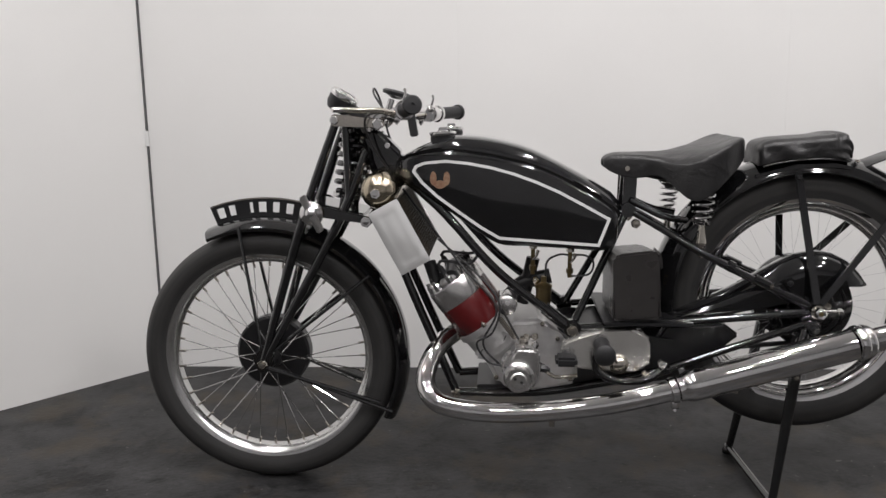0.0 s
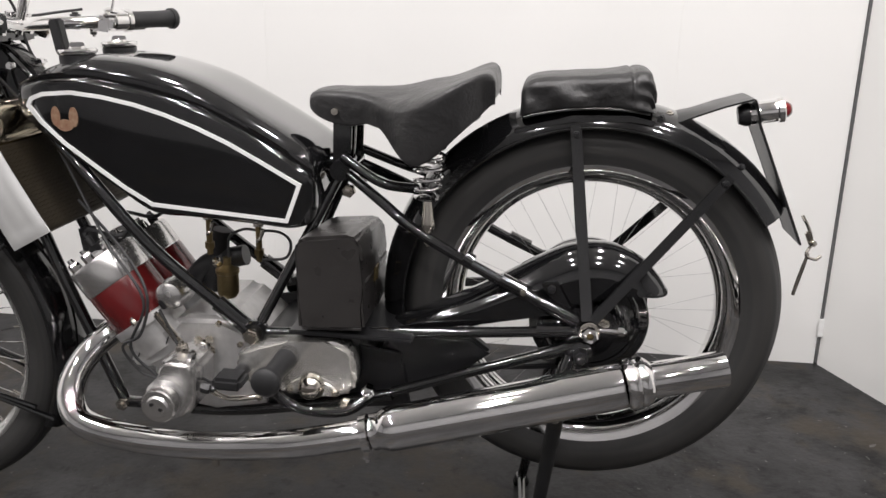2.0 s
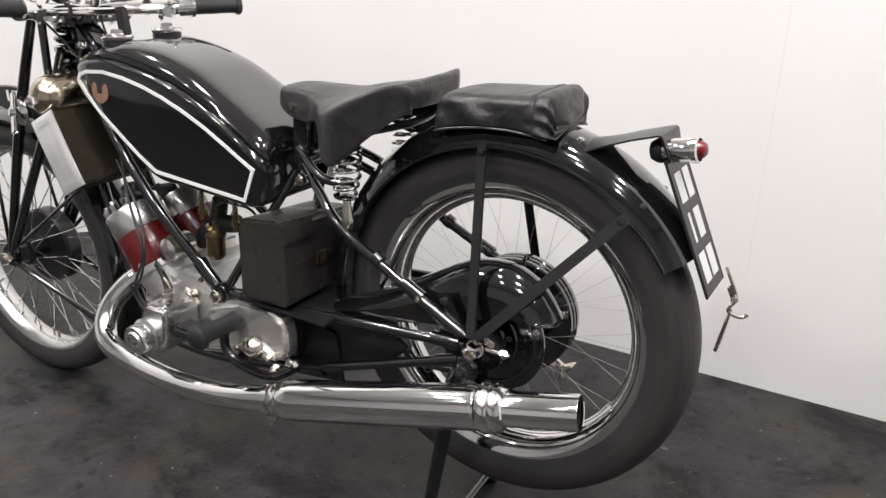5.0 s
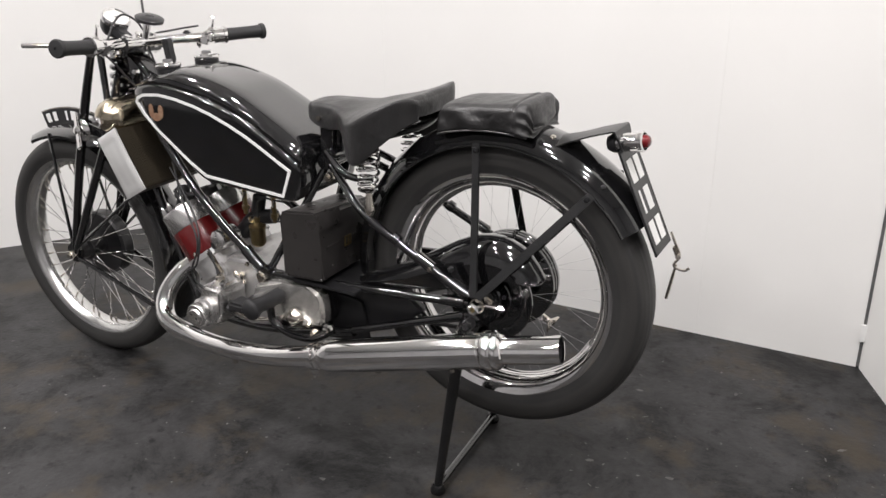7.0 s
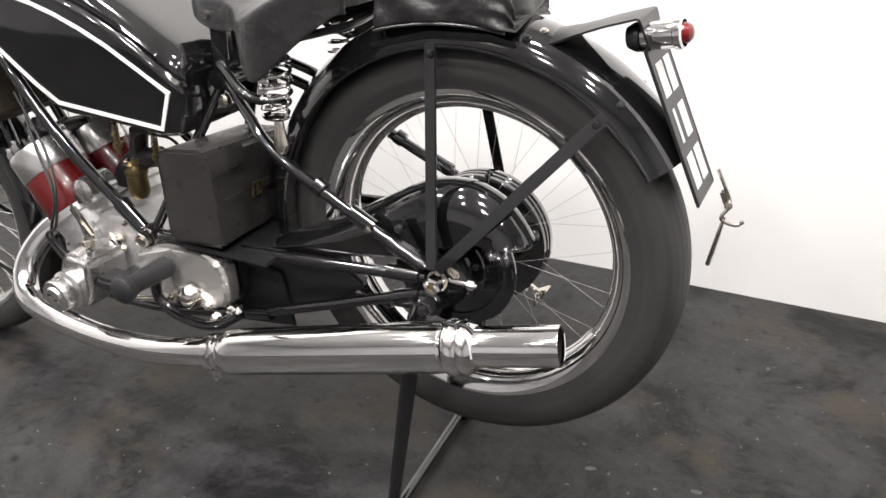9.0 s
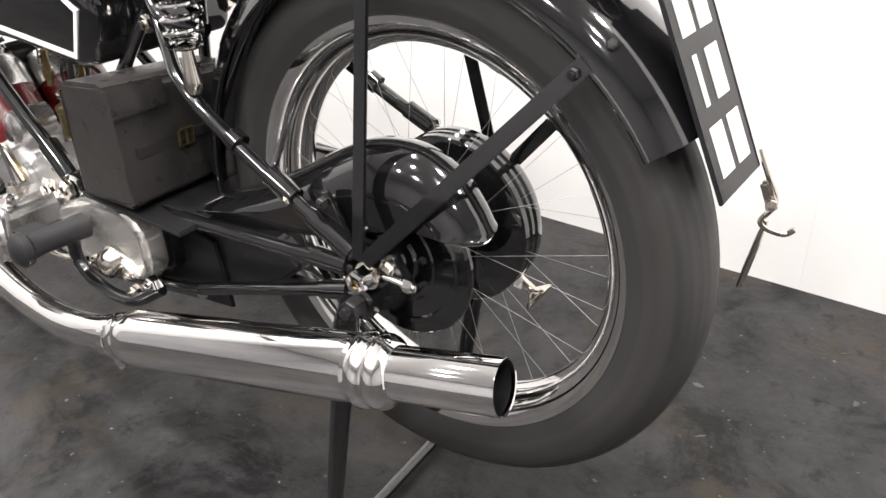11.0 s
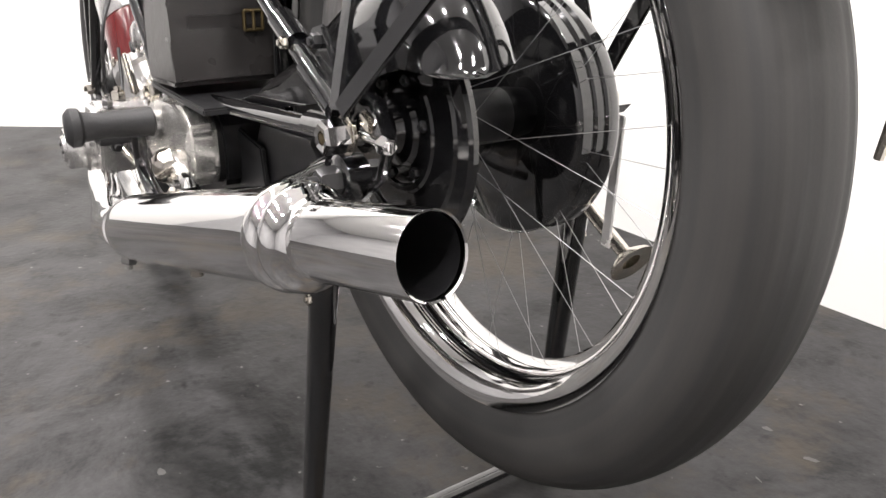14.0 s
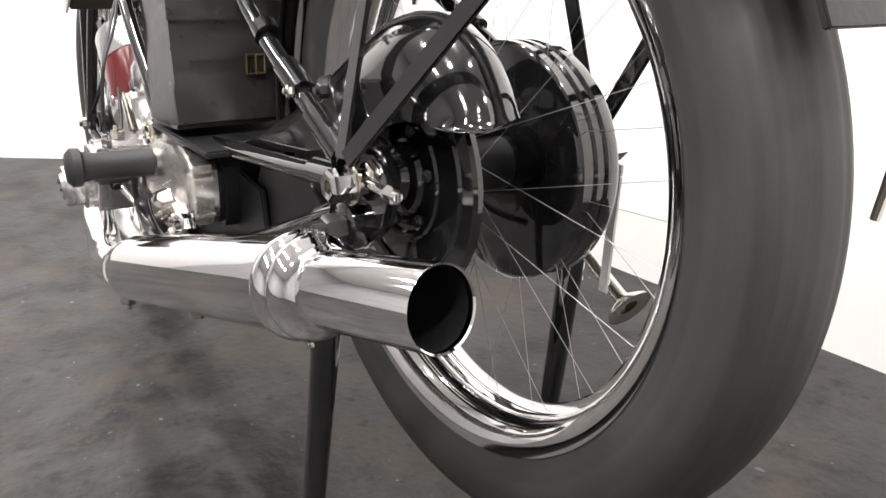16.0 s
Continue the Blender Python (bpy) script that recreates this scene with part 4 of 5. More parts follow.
# engine: crankcase, twin barrels, carburettor, magneto
CASE = [(-0.780, 0.340), (-0.765, 0.400), (-0.715, 0.445), (-0.640, 0.449), (-0.596, 0.415), (-0.556, 0.380), (-0.552, 0.288), (-0.640, 0.262), (-0.745, 0.276)]
engine = part("engine", slab(CASE, -0.116, 0.100, 0.012, segs=3), ALLOY, bike, "grey cast aluminium two-cylinder engine")
CYL_AX = Vector((-0.60, 0, 0.80)).normalized()
BASE = Vector((-0.784, 0, 0.420))
for s, cy in ((-1, -0.084), (1, 0.046)):
    o = BASE + Vector((0, cy, 0))
    part("barrel_base", lathe([(0.056, -0.05), (0.060, -0.004), (0.066, 0.0), (0.066, 0.014), (0.05, 0.016)], o, CYL_AX, 40), ALLOY, engine)
    part("water_jacket", lathe([(0.05, 0.014), (0.0615, 0.015), (0.0625, 0.019), (0.0625, 0.088), (0.0615, 0.0915), (0.05, 0.092)], o, CYL_AX, 48), RED, engine, "dark red enamelled water jacket")
    part("cylinder_head", lathe([(0.05, 0.090), (0.0625, 0.092), (0.0635, 0.095), (0.0635, 0.140), (0.061, 0.145), (0.030, 0.147), (0, 0.147)], o, CYL_AX, 48), TURNED, engine, "bright alloy cylinder head")
    u = CYL_AX.orthogonal().normalized()
    v = CYL_AX.cross(u)
    for k in range(8):
        a = k * math.pi / 4 + 0.3
        part("head_nut", nut(o + CYL_AX * 0.144 + (u * math.cos(a) + v * math.sin(a)) * 0.050, CYL_AX, 0.0095, 0.018), CHROME, engine)
        if k % 2:
            part("base_nut", nut(o + CYL_AX * 0.012 + (u * math.cos(a) + v * math.sin(a)) * 0.0645, CYL_AX, 0.0060, 0.010), NICKEL, engine)
    part("plug_boss", lathe([(0.026, 0.144), (0.026, 0.152), (0.018, 0.158), (0.012, 0.158)], o, CYL_AX, 24), ALLOY, engine)
    plug = part("spark_plug", lathe([(0.011, 0.150), (0.011, 0.165), (0.007, 0.168), (0.007, 0.185), (0.004, 0.188), (0.004, 0.196), (0, 0.197)], o, CYL_AX, 14), GRIP, engine)
    part("ignition_lead", tube([o + CYL_AX * 0.192, o + CYL_AX * 0.205 + Vector((0.02, 0, 0)), o + CYL_AX * 0.18 + Vector((0.07, -0.02, 0.02)), Vector((-0.80, cy * 0.8, 0.60))], 0.0038, 8), GRIP, plug)
# water outlet over the heads, up to the radiator
part("water_outlet", tube([(-0.865, -0.10, 0.548), (-0.868, -0.02, 0.556), (-0.865, 0.06, 0.548)], 0.017, 16), SATIN, engine)
part("outlet_flange", block((-0.880, -0.070, 0.548), (0.040, 0.030, 0.014), (0, -37, 0), 0.004), SATIN, engine)
part("transfer_cover", lathe([(0, -0.014), (0.016, -0.013), (0.024, -0.008), (0.027, 0.002), (0.027, 0.05)], (-0.730, -0.116, 0.484), (0, 1, 0), 32), TURNED, engine, "round domed aluminium cover")
# a dark block stands in for the shade inside the cover's notch
part("slot_shade_block", block((-0.740, -0.128, 0.470), (0.008, 0.008, 0.018), (0, -30, 0), 0.002), SATIN, engine)
part("case_bolt", nut((-0.669, -0.128, 0.396), (0, -1, 0), 0.010, 0.010), CHROME, engine)
for turn in (40, -50):
    part("strap", block((-0.669, -0.122, 0.396), (0.046, 0.010, 0.016), (0, turn, 0), 0.004), NICKEL, engine, "bright metal door strap")
for x, z in ((-0.642, 0.438), (-0.604, 0.402), (-0.572, 0.300), (-0.752, 0.300)):
    part("case_bolt", nut((x, -0.117, z), (0, -1, 0), 0.006, 0.006), NICKEL, engine)
part("side_cover", slab([(-0.806, 0.350), (-0.802, 0.382), (-0.772, 0.412), (-0.735, 0.430), (-0.716, 0.418), (-0.708, 0.390), (-0.740, 0.362), (-0.770, 0.345)], -0.132, -0.110, 0.007, segs=3), ALLOY, engine)
part("script_mark", tube([(-0.790, -0.133, 0.368), (-0.780, -0.133, 0.386), (-0.772, -0.133, 0.376), (-0.764, -0.133, 0.389), (-0.756, -0.133, 0.382), (-0.746, -0.133, 0.398), (-0.738, -0.133, 0.394), (-0.730, -0.133, 0.412)], 0.0013, 6), SATIN, engine, "raised curved line of lettering, unreadable")
carb = part("carburettor", lathe([(0, -0.03), (0.014, -0.028), (0.018, -0.022), (0.019, -0.018), (0.019, 0.016), (0.021, 0.018), (0.021, 0.024), (0.012, 0.028), (0.007, 0.032), (0.007, 0.046), (0, 0.047)], (-0.639, -0.075, 0.502), (0, 0, 1), 28), BRASS, engine, "brass carburettor float chamber")
part("mixing_chamber", rod((-0.690, -0.030, 0.470), (-0.664, -0.030, 0.585), 0.017, 18), SATIN, carb)
part("intake", tube([(-0.73, -0.03, 0.475), (-0.69, -0.03, 0.52), (-0.62, -0.03, 0.54)], 0.019, 16), SATIN, carb)
part("union", nut((-0.657, -0.065, 0.53), (-0.2, -0.6, 0.6), 0.009, 0.014), NICKEL, carb)
for x, z in ((-0.667, 0.592), (-0.577, 0.585)):
    tap = part("petrol_tap", rod((x, -0.080, z + 0.040), (x, -0.080, z - 0.038), 0.0055, 10), BRASS, carb)
    part("tap_lever", tube([(x, -0.088, z), (x + 0.008, -0.092, z + 0.010), (x + 0.012, -0.092, z + 0.024)], [0.0035, 0.003, 0.0045], 8), NICKEL, tap)
    part("tap_nut", nut((x, -0.080, z - 0.016), (0, 0, -1), 0.009, 0.012), BRASS, tap)
    part("tap_nut", nut((x, -0.080, z + 0.026), (0, 0, 1), 0.010, 0.010), NICKEL, tap)
mag = part("oil_pump", lathe([(0.030, 0.0), (0.036, 0.004), (0.036, 0.090), (0.042, 0.094), (0.042, 0.115)], (-0.700, -0.226, 0.337), (0, 1, 0), 40), TURNED, engine, "aluminium oil pump housing")
part("pump_body", slab([(-0.722, 0.356), (-0.714, 0.394), (-0.702, 0.404), (-0.660, 0.402), (-0.650, 0.390), (-0.652, 0.330), (-0.668, 0.300), (-0.700, 0.296), (-0.726, 0.312)], -0.214, -0.118, 0.008, segs=3), TURNED, mag)
part("cap", lathe([(0, -0.022), (0.017, -0.022), (0.020, -0.018), (0.028, -0.018), (0.030, -0.014), (0.030, 0.006)], (-0.701, -0.232, 0.337), (0, 1, 0), 40), TURNED, mag, "round turned aluminium cap")
# two dark discs on the cap imitate the shade of small holes
for dx, dz in ((-0.008, 0.006), (0.007, -0.002)):
    part("hole_shade_disc", lathe([(0, -0.001), (0.0032, -0.001), (0.0032, 0.002)], (-0.701 + dx, -0.2545, 0.337 + dz), (0, 1, 0), 10), SATIN, mag)
part("pump_link", block((-0.727, -0.140, 0.432), (0.013, 0.012, 0.070), (0, -38, 0), 0.004), NICKEL, mag, "bright linkage bar")
part("union", nut((-0.688, -0.168, 0.402), (-0.2, 0, 1), 0.011, 0.014), NICKEL, mag)
part("union", nut((-0.664, -0.190, 0.400), (0.3, 0, 1), 0.008, 0.012), CHROME, mag)
part("side_union", nut((-0.648, -0.190, 0.350), (1, 0, -0.2), 0.010, 0.016), SATIN, mag)
part("oil_pipe", tube([(-0.640, -0.185, 0.345), (-0.610, -0.170, 0.322), (-0.560, -0.150, 0.320)], 0.005, 10), NICKEL, mag)
part("engine_plate", slab([(-0.62, 0.42), (-0.56, 0.43), (-0.32, 0.40), (-0.30, 0.30), (-0.56, 0.262), (-0.64, 0.262)], -0.095, -0.088, 0.002), SATIN, engine)
part("engine_plate", slab([(-0.62, 0.42), (-0.56, 0.43), (-0.32, 0.40), (-0.30, 0.30), (-0.56, 0.262), (-0.64, 0.262)], 0.088, 0.095, 0.002), SATIN, engine)
part("undertray", slab([(-0.80, 0.270), (-0.56, 0.278), (-0.36, 0.300), (-0.36, 0.290), (-0.56, 0.262), (-0.80, 0.256)], -0.09, 0.09, 0.002), SATIN, engine)

# gearbox with polished cover, pedals
BOX = [(-0.596, 0.362), (-0.600, 0.392), (-0.588, 0.410), (-0.556, 0.423), (-0.500, 0.433), (-0.440, 0.437), (-0.412, 0.435), (-0.396, 0.427), (-0.388, 0.412), (-0.385, 0.362), (-0.392, 0.346), (-0.410, 0.338), (-0.470, 0.334), (-0.550, 0.338), (-0.582, 0.346)]
gear = part("gearbox", slab(BOX, -0.160, -0.120, 0.010, segs=4), POLISHED, bike, "polished aluminium gearbox cover")
part("gearbox_body", slab([(x * 0.97 - 0.014, z - 0.006) for x, z in BOX], -0.1205, 0.12, 0.008), SATIN, gear)
part("cover_lobe", slab([(-0.505, 0.338), (-0.512, 0.346), (-0.498, 0.366), (-0.480, 0.374), (-0.450, 0.374), (-0.424, 0.362), (-0.410, 0.346), (-0.418, 0.338)], -0.167, -0.155, 0.006, segs=3), POLISHED, gear)
part("lid_nut", nut((-0.361, -0.165, 0.360), (0, -1, 0), 0.012, 0.016), CHROME, gear)
part("cover_boss", lathe([(0.0, -0.018), (0.012, -0.017), (0.020, -0.010), (0.024, 0.004)], (-0.462, -0.168, 0.356), (0, 1, 0), 24), NICKEL, gear)
for x, z in ((-0.500, 0.349), (-0.421, 0.349)):
    part("cover_bolt", nut((x, -0.166, z), (0, -1, 0), 0.007, 0.008), NICKEL, gear)
kick = part("kick_starter", tube([(-0.355, -0.165, 0.350), (-0.400, -0.185, 0.325), (-0.470, -0.185, 0.322), (-0.515, -0.185, 0.345), (-0.520, -0.185, 0.385)], [0.010, 0.009, 0.009, 0.010], 12), ENAMEL, bike, "black kick-starter crank with rubber pedal")
part("pedal_rubber", lathe([(0.010, 0.0), (0.019, 0.004), (0.018, 0.02), (0.0165, 0.07), (0.019, 0.088), (0.024, 0.092), (0.0245, 0.102), (0.018, 0.108), (0, 0.109)], (-0.505, -0.165, 0.405), (-0.03, -1, 0.02), 24), GRIP, kick, "black rubber pedal")
part("crank_bolt", nut((-0.400, -0.172, 0.335), (0, -1, 0), 0.010, 0.012), NICKEL, kick)
foot = part("footrest", rod((-0.585, -0.11, 0.375), (-0.585, -0.215, 0.375), 0.012, 14), SATIN, bike, "short black footrest")
part("footrest_rubber", block((-0.590, -0.205, 0.376), (0.05, 0.05, 0.022), (0, 0, 0), 0.006), GRIP, foot)

# exhaust: front pipe, silencer, clamp, tail pipe
PIPE = [(-0.815, 0.010, 0.395), (-0.862, -0.035, 0.388), (-0.903, -0.080, 0.356), (-0.926, -0.122, 0.306), (-0.915, -0.152, 0.264), (-0.872, -0.174, 0.243), (-0.770, -0.190, 0.236), (-0.640, -0.214, 0.251), (-0.500, -0.238, 0.281), (-0.400, -0.245, 0.308), (-0.315, -0.2425, 0.3315)]
exhaust = part("exhaust", tube(PIPE, 0.0242, 28, 10), CHROME, bike, "long chrome exhaust pipe and silencer")
M0, M1, M2 = Vector((-0.324, -0.243, 0.329)), Vector((0.064, -0.215, 0.435)), Vector((0.207, -0.189, 0.462))
L1, L2 = (M1 - M0).length, (M2 - M1).length
part("silencer", lathe([(0.024, -0.016), (0.030, -0.014), (0.030, -0.002), (0.0315, 0.0), (0.0365, 0.014), (0.037, 0.03), (0.037, L1 - 0.03), (0.036, L1 - 0.012), (0.030, L1 - 0.006)], M0, M1 - M0, 48), CHROME, exhaust, "chrome silencer body")
part("clamp", lathe([(0.033, -0.010), (0.0385, -0.008), (0.0408, -0.003), (0.0412, 0.003), (0.0395, 0.009), (0.0375, 0.011), (0.0392, 0.014), (0.0395, 0.020), (0.0370, 0.026), (0.033, 0.030), (0.030, 0.033), (0.0265, 0.034)], M1, M2 - M1, 48), CHROME, exhaust, "chrome clamp ring")
part("clamp", lathe([(0.024, -0.034), (0.030, -0.032), (0.031, -0.020), (0.025, -0.018)], M0, M1 - M0, 36), CHROME, exhaust)
part("clamp_nut", nut(M0 + Vector((-0.02, -0.006, -0.032)), (0, -0.2, -1), 0.010, 0.016), CHROME, exhaust)
part("tail_pipe", lathe([(0.028, 0.0), (0.0285, 0.02), (0.0285, L2), (0.0282, L2 + 0.001), (0.0268, L2), (0.0268, L2 - 0.12), (0, L2 - 0.121)], M1, M2 - M1, 48), CHROME, exhaust, "chrome tail pipe with dark open end")
part("tail_liner", lathe([(0.0265, L2 - 0.004), (0.0265, L2 - 0.118), (0, L2 - 0.119)], M1, M2 - M1, 40), SATIN, exhaust)
for x, z in ((-0.62, 0.236), (-0.20, 0.33)):
    part("bracket_bolt", rod((x, -0.215, z), (x, -0.215, z - 0.02), 0.007, 10), NICKEL, exhaust)

# leather tool case across the frame
def case_body():
    """A box that tapers upward, with soft bulging faces and a domed lid."""
    bm = slab([(-0.481, 0.462), (-0.483, 0.560), (-0.485, 0.600), (-0.483, 0.616), (-0.472, 0.624), (-0.392, 0.634), (-0.381, 0.628), (-0.378, 0.610), (-0.373, 0.560), (-0.370, 0.469)], -0.176, 0.036, 0.007, segs=3)
    bmesh.ops.subdivide_edges(bm, edges=[e for e in bm.edges if e.calc_length() > 0.03], cuts=5, use_grid_fill=True)
    for v in bm.verts:
        x, y, z = v.co
        if z > 0.55:
            v.co.z -= 0.10 * (y + 0.176) * (z - 0.55) / 0.085
        if y < -0.171:
            v.co.y += 0.016 * ((x + 0.429) / 0.05) ** 2 * 0.4 + 0.10 * (z - 0.55) ** 2 + 0.003 * noise.noise(Vector((x * 25, 2, z * 25)))
        if x > -0.384:
            v.co.x += 0.004 * noise.noise(Vector((y * 18, 5, z * 22)))
    return bm


case = part("tool_case", case_body(), BROWN_LEATHER, bike, "worn dark leather tool case with brass buckle", 50)
part("lid", slab([(-0.378, 0.628), (-0.3725, 0.612), (-0.3715, 0.590), (-0.375, 0.590), (-0.380, 0.622)], -0.172, -0.090, 0.0012), BROWN_LEATHER, case)
part("strap", slab([(-0.3765, 0.531), (-0.3715, 0.531), (-0.3705, 0.547), (-0.3755, 0.547)], -0.150, 0.032, 0.001), BROWN_LEATHER, case)
bm = bmesh.new()
for a, b in (((-0.370, -0.062, 0.528), (-0.370, -0.084, 0.528)), ((-0.370, -0.084, 0.528), (-0.369, -0.084, 0.550)), ((-0.369, -0.084, 0.550), (-0.369, -0.062, 0.550)), ((-0.369, -0.062, 0.550), (-0.370, -0.062, 0.528)), ((-0.3685, -0.073, 0.528), (-0.368, -0.073, 0.55))):
    rod(a, b, 0.0022, 8, bm)
part("buckle", bm, BRASS, case, "brass buckle")
part("tray", slab([(-0.500, 0.450), (-0.290, 0.450), (-0.290, 0.458), (-0.500, 0.458)], -0.166, 0.150, 0.002), SATIN, case, "black steel tray")
part("tray_edge", slab([(-0.300, 0.395), (-0.290, 0.395), (-0.290, 0.456), (-0.300, 0.456)], -0.060, 0.150, 0.002), SATIN, case)

# saddle
SADDLE = [(-0.500, 0.834, 0.829, 0.022, 0.817), (-0.490, 0.844, 0.838, 0.042, 0.808), (-0.465, 0.850, 0.843, 0.054, 0.796), (-0.432, 0.849, 0.844, 0.060, 0.788), (-0.402, 0.851, 0.843, 0.066, 0.792), (-0.376, 0.852, 0.838, 0.078, 0.803), (-0.350, 0.854, 0.832, 0.106, 0.784),
          (-0.326, 0.857, 0.830, 0.136, 0.756), (-0.300, 0.865, 0.838, 0.152, 0.742), (-0.276, 0.869, 0.852, 0.158, 0.751), (-0.251, 0.873, 0.866, 0.157, 0.774), (-0.227, 0.879, 0.880, 0.150, 0.799), (-0.206, 0.885, 0.889, 0.134, 0.818), (-0.192, 0.890, 0.893, 0.116, 0.832), (-0.184, 0.888, 0.889, 0.100, 0.840), (-0.180, 0.881, 0.881, 0.090, 0.840), (-0.178, 0.867, 0.867, 0.082, 0.840), (-0.179, 0.847, 0.848, 0.076, 0.838)]


def saddle_top():
    """A leather pan with a turned-down skirt, wide lobes at the back and a narrow nose."""
    bm = bmesh.new()
    rows, low = [], []
    flat = (0, 0.2, 0.4, 0.58, 0.74, 0.86)
    for x, zc, ze, w, zb in SADDLE:
        half = [(w * f, zc + (ze - zc) * f ** 2) for f in flat]
        r = min(0.012, w * 0.3, (ze - zb) * 0.4)
        half += [(w - r * 0.45, ze - 0.001), (w - r * 0.12, ze - r * 0.35), (w, ze - r)]
        half += [(w * (1 - 0.03 * g ** 1.5), ze - r + (zb - ze + r) * g) for g in (0.25, 0.5, 0.75, 0.92, 1.0)]
        line = [(-y, z) for y, z in reversed(half[1:])] + half
        row, under = [], []
        for y, z in line:
            wr = 0.0022 * noise.noise(Vector((x * 34, y * 30, z * 34))) + 0.0012 * noise.noise(Vector((x * 80, y * 50, z * 70)))
            row.append(bm.verts.new((x, y + wr * 0.8, z + wr)))
            inn = 0.004 if abs(y) < w * 0.86 else 0.001
            under.append(bm.verts.new((x + 0.002, y * (1 - 0.004 / max(w, 0.01)), z - inn)))
        rows.append(row)
        low.append(under)
    nv = len(rows[0]) - 1
    for grid in (rows, low):
        for a, b in zip(grid, grid[1:]):
            for j in range(nv):
                bm.faces.new((a[j], a[j + 1], b[j + 1], b[j]))
    for i in range(len(rows) - 1):
        for j in (0, nv):
            bm.faces.new((rows[i][j], rows[i + 1][j], low[i + 1][j], low[i][j]))
    for i in (0, len(rows) - 1):
        for j in range(nv):
            bm.faces.new((rows[i][j], rows[i][j + 1], low[i][j + 1], low[i][j]))
    return bm


saddle = part("saddle", saddle_top(), LEATHER, bike, "black leather sprung saddle with creases", 60)
sub = saddle.modifiers.new("smooth", "SUBSURF")
sub.levels = sub.render_levels = 2
part("nose_bolt", rod((-0.445, -0.063, 0.813), (-0.445, 0.063, 0.813), 0.006, 12), NICKEL, saddle)
part("nose_bracket", slab([(-0.452, 0.72), (-0.420, 0.72), (-0.418, 0.81), (-0.450, 0.82)], -0.050, -0.044, 0.002), ENAMEL, saddle)
part("nose_bracket", slab([(-0.452, 0.72), (-0.420, 0.72), (-0.418, 0.81), (-0.450, 0.82)], 0.044, 0.050, 0.002), ENAMEL, saddle)
def barrel_spring(a, b, r0, r1, wire, turns):
    """A coil that swells in its middle."""
    a, b = Vector(a), Vector(b)
    pts = []
    for k in range(turns * 16 + 1):
        f = k / (turns * 16)
        r = r0 + (r1 - r0) * math.sin(f * math.pi)
        pts.append(a.lerp(b, f) + Vector((r * math.cos(k * math.pi / 8), r * math.sin(k * math.pi / 8), 0)))
    return tube(pts, wire, 8, 1, False)


for s, y, dx in ((-1, 0.121, 0.0), (1, 0.112, -0.034)):
    part("spring", barrel_spring((-0.277 + dx, y * s, 0.694), (-0.270 + dx, y * s, 0.790), 0.018, 0.0235, 0.0032, 6), CHROME, saddle, "chrome coil saddle spring")
    part("spring_foot", lathe([(0, 0), (0.008, 0), (0.0115, 0.008), (0.0115, 0.014), (0.009, 0.030), (0.006, 0.060), (0, 0.062)], (-0.274 + dx, (y - 0.002) * s, 0.632), (-0.03, 0, 1), 20), NICKEL, saddle)
    part("foot_nut", nut((-0.274 + dx, (y - 0.002) * s, 0.624), (0, 0, -1), 0.008, 0.012), NICKEL, saddle)
    part("spring_seat", lathe([(0, 0), (0.020, 0), (0.022, 0.003), (0, 0.006)], (-0.277 + dx, y * s, 0.688), (0.05, 0, 1), 18), CHROME, saddle)
part("saddle_rail", tube([(-0.43, 0, 0.80), (-0.33, -0.08, 0.79), (-0.25, -0.120, 0.805), (-0.21, 0, 0.81), (-0.25, 0.120, 0.805), (-0.33, 0.08, 0.79), (-0.43, 0, 0.80)], 0.006, 8), SATIN, saddle)

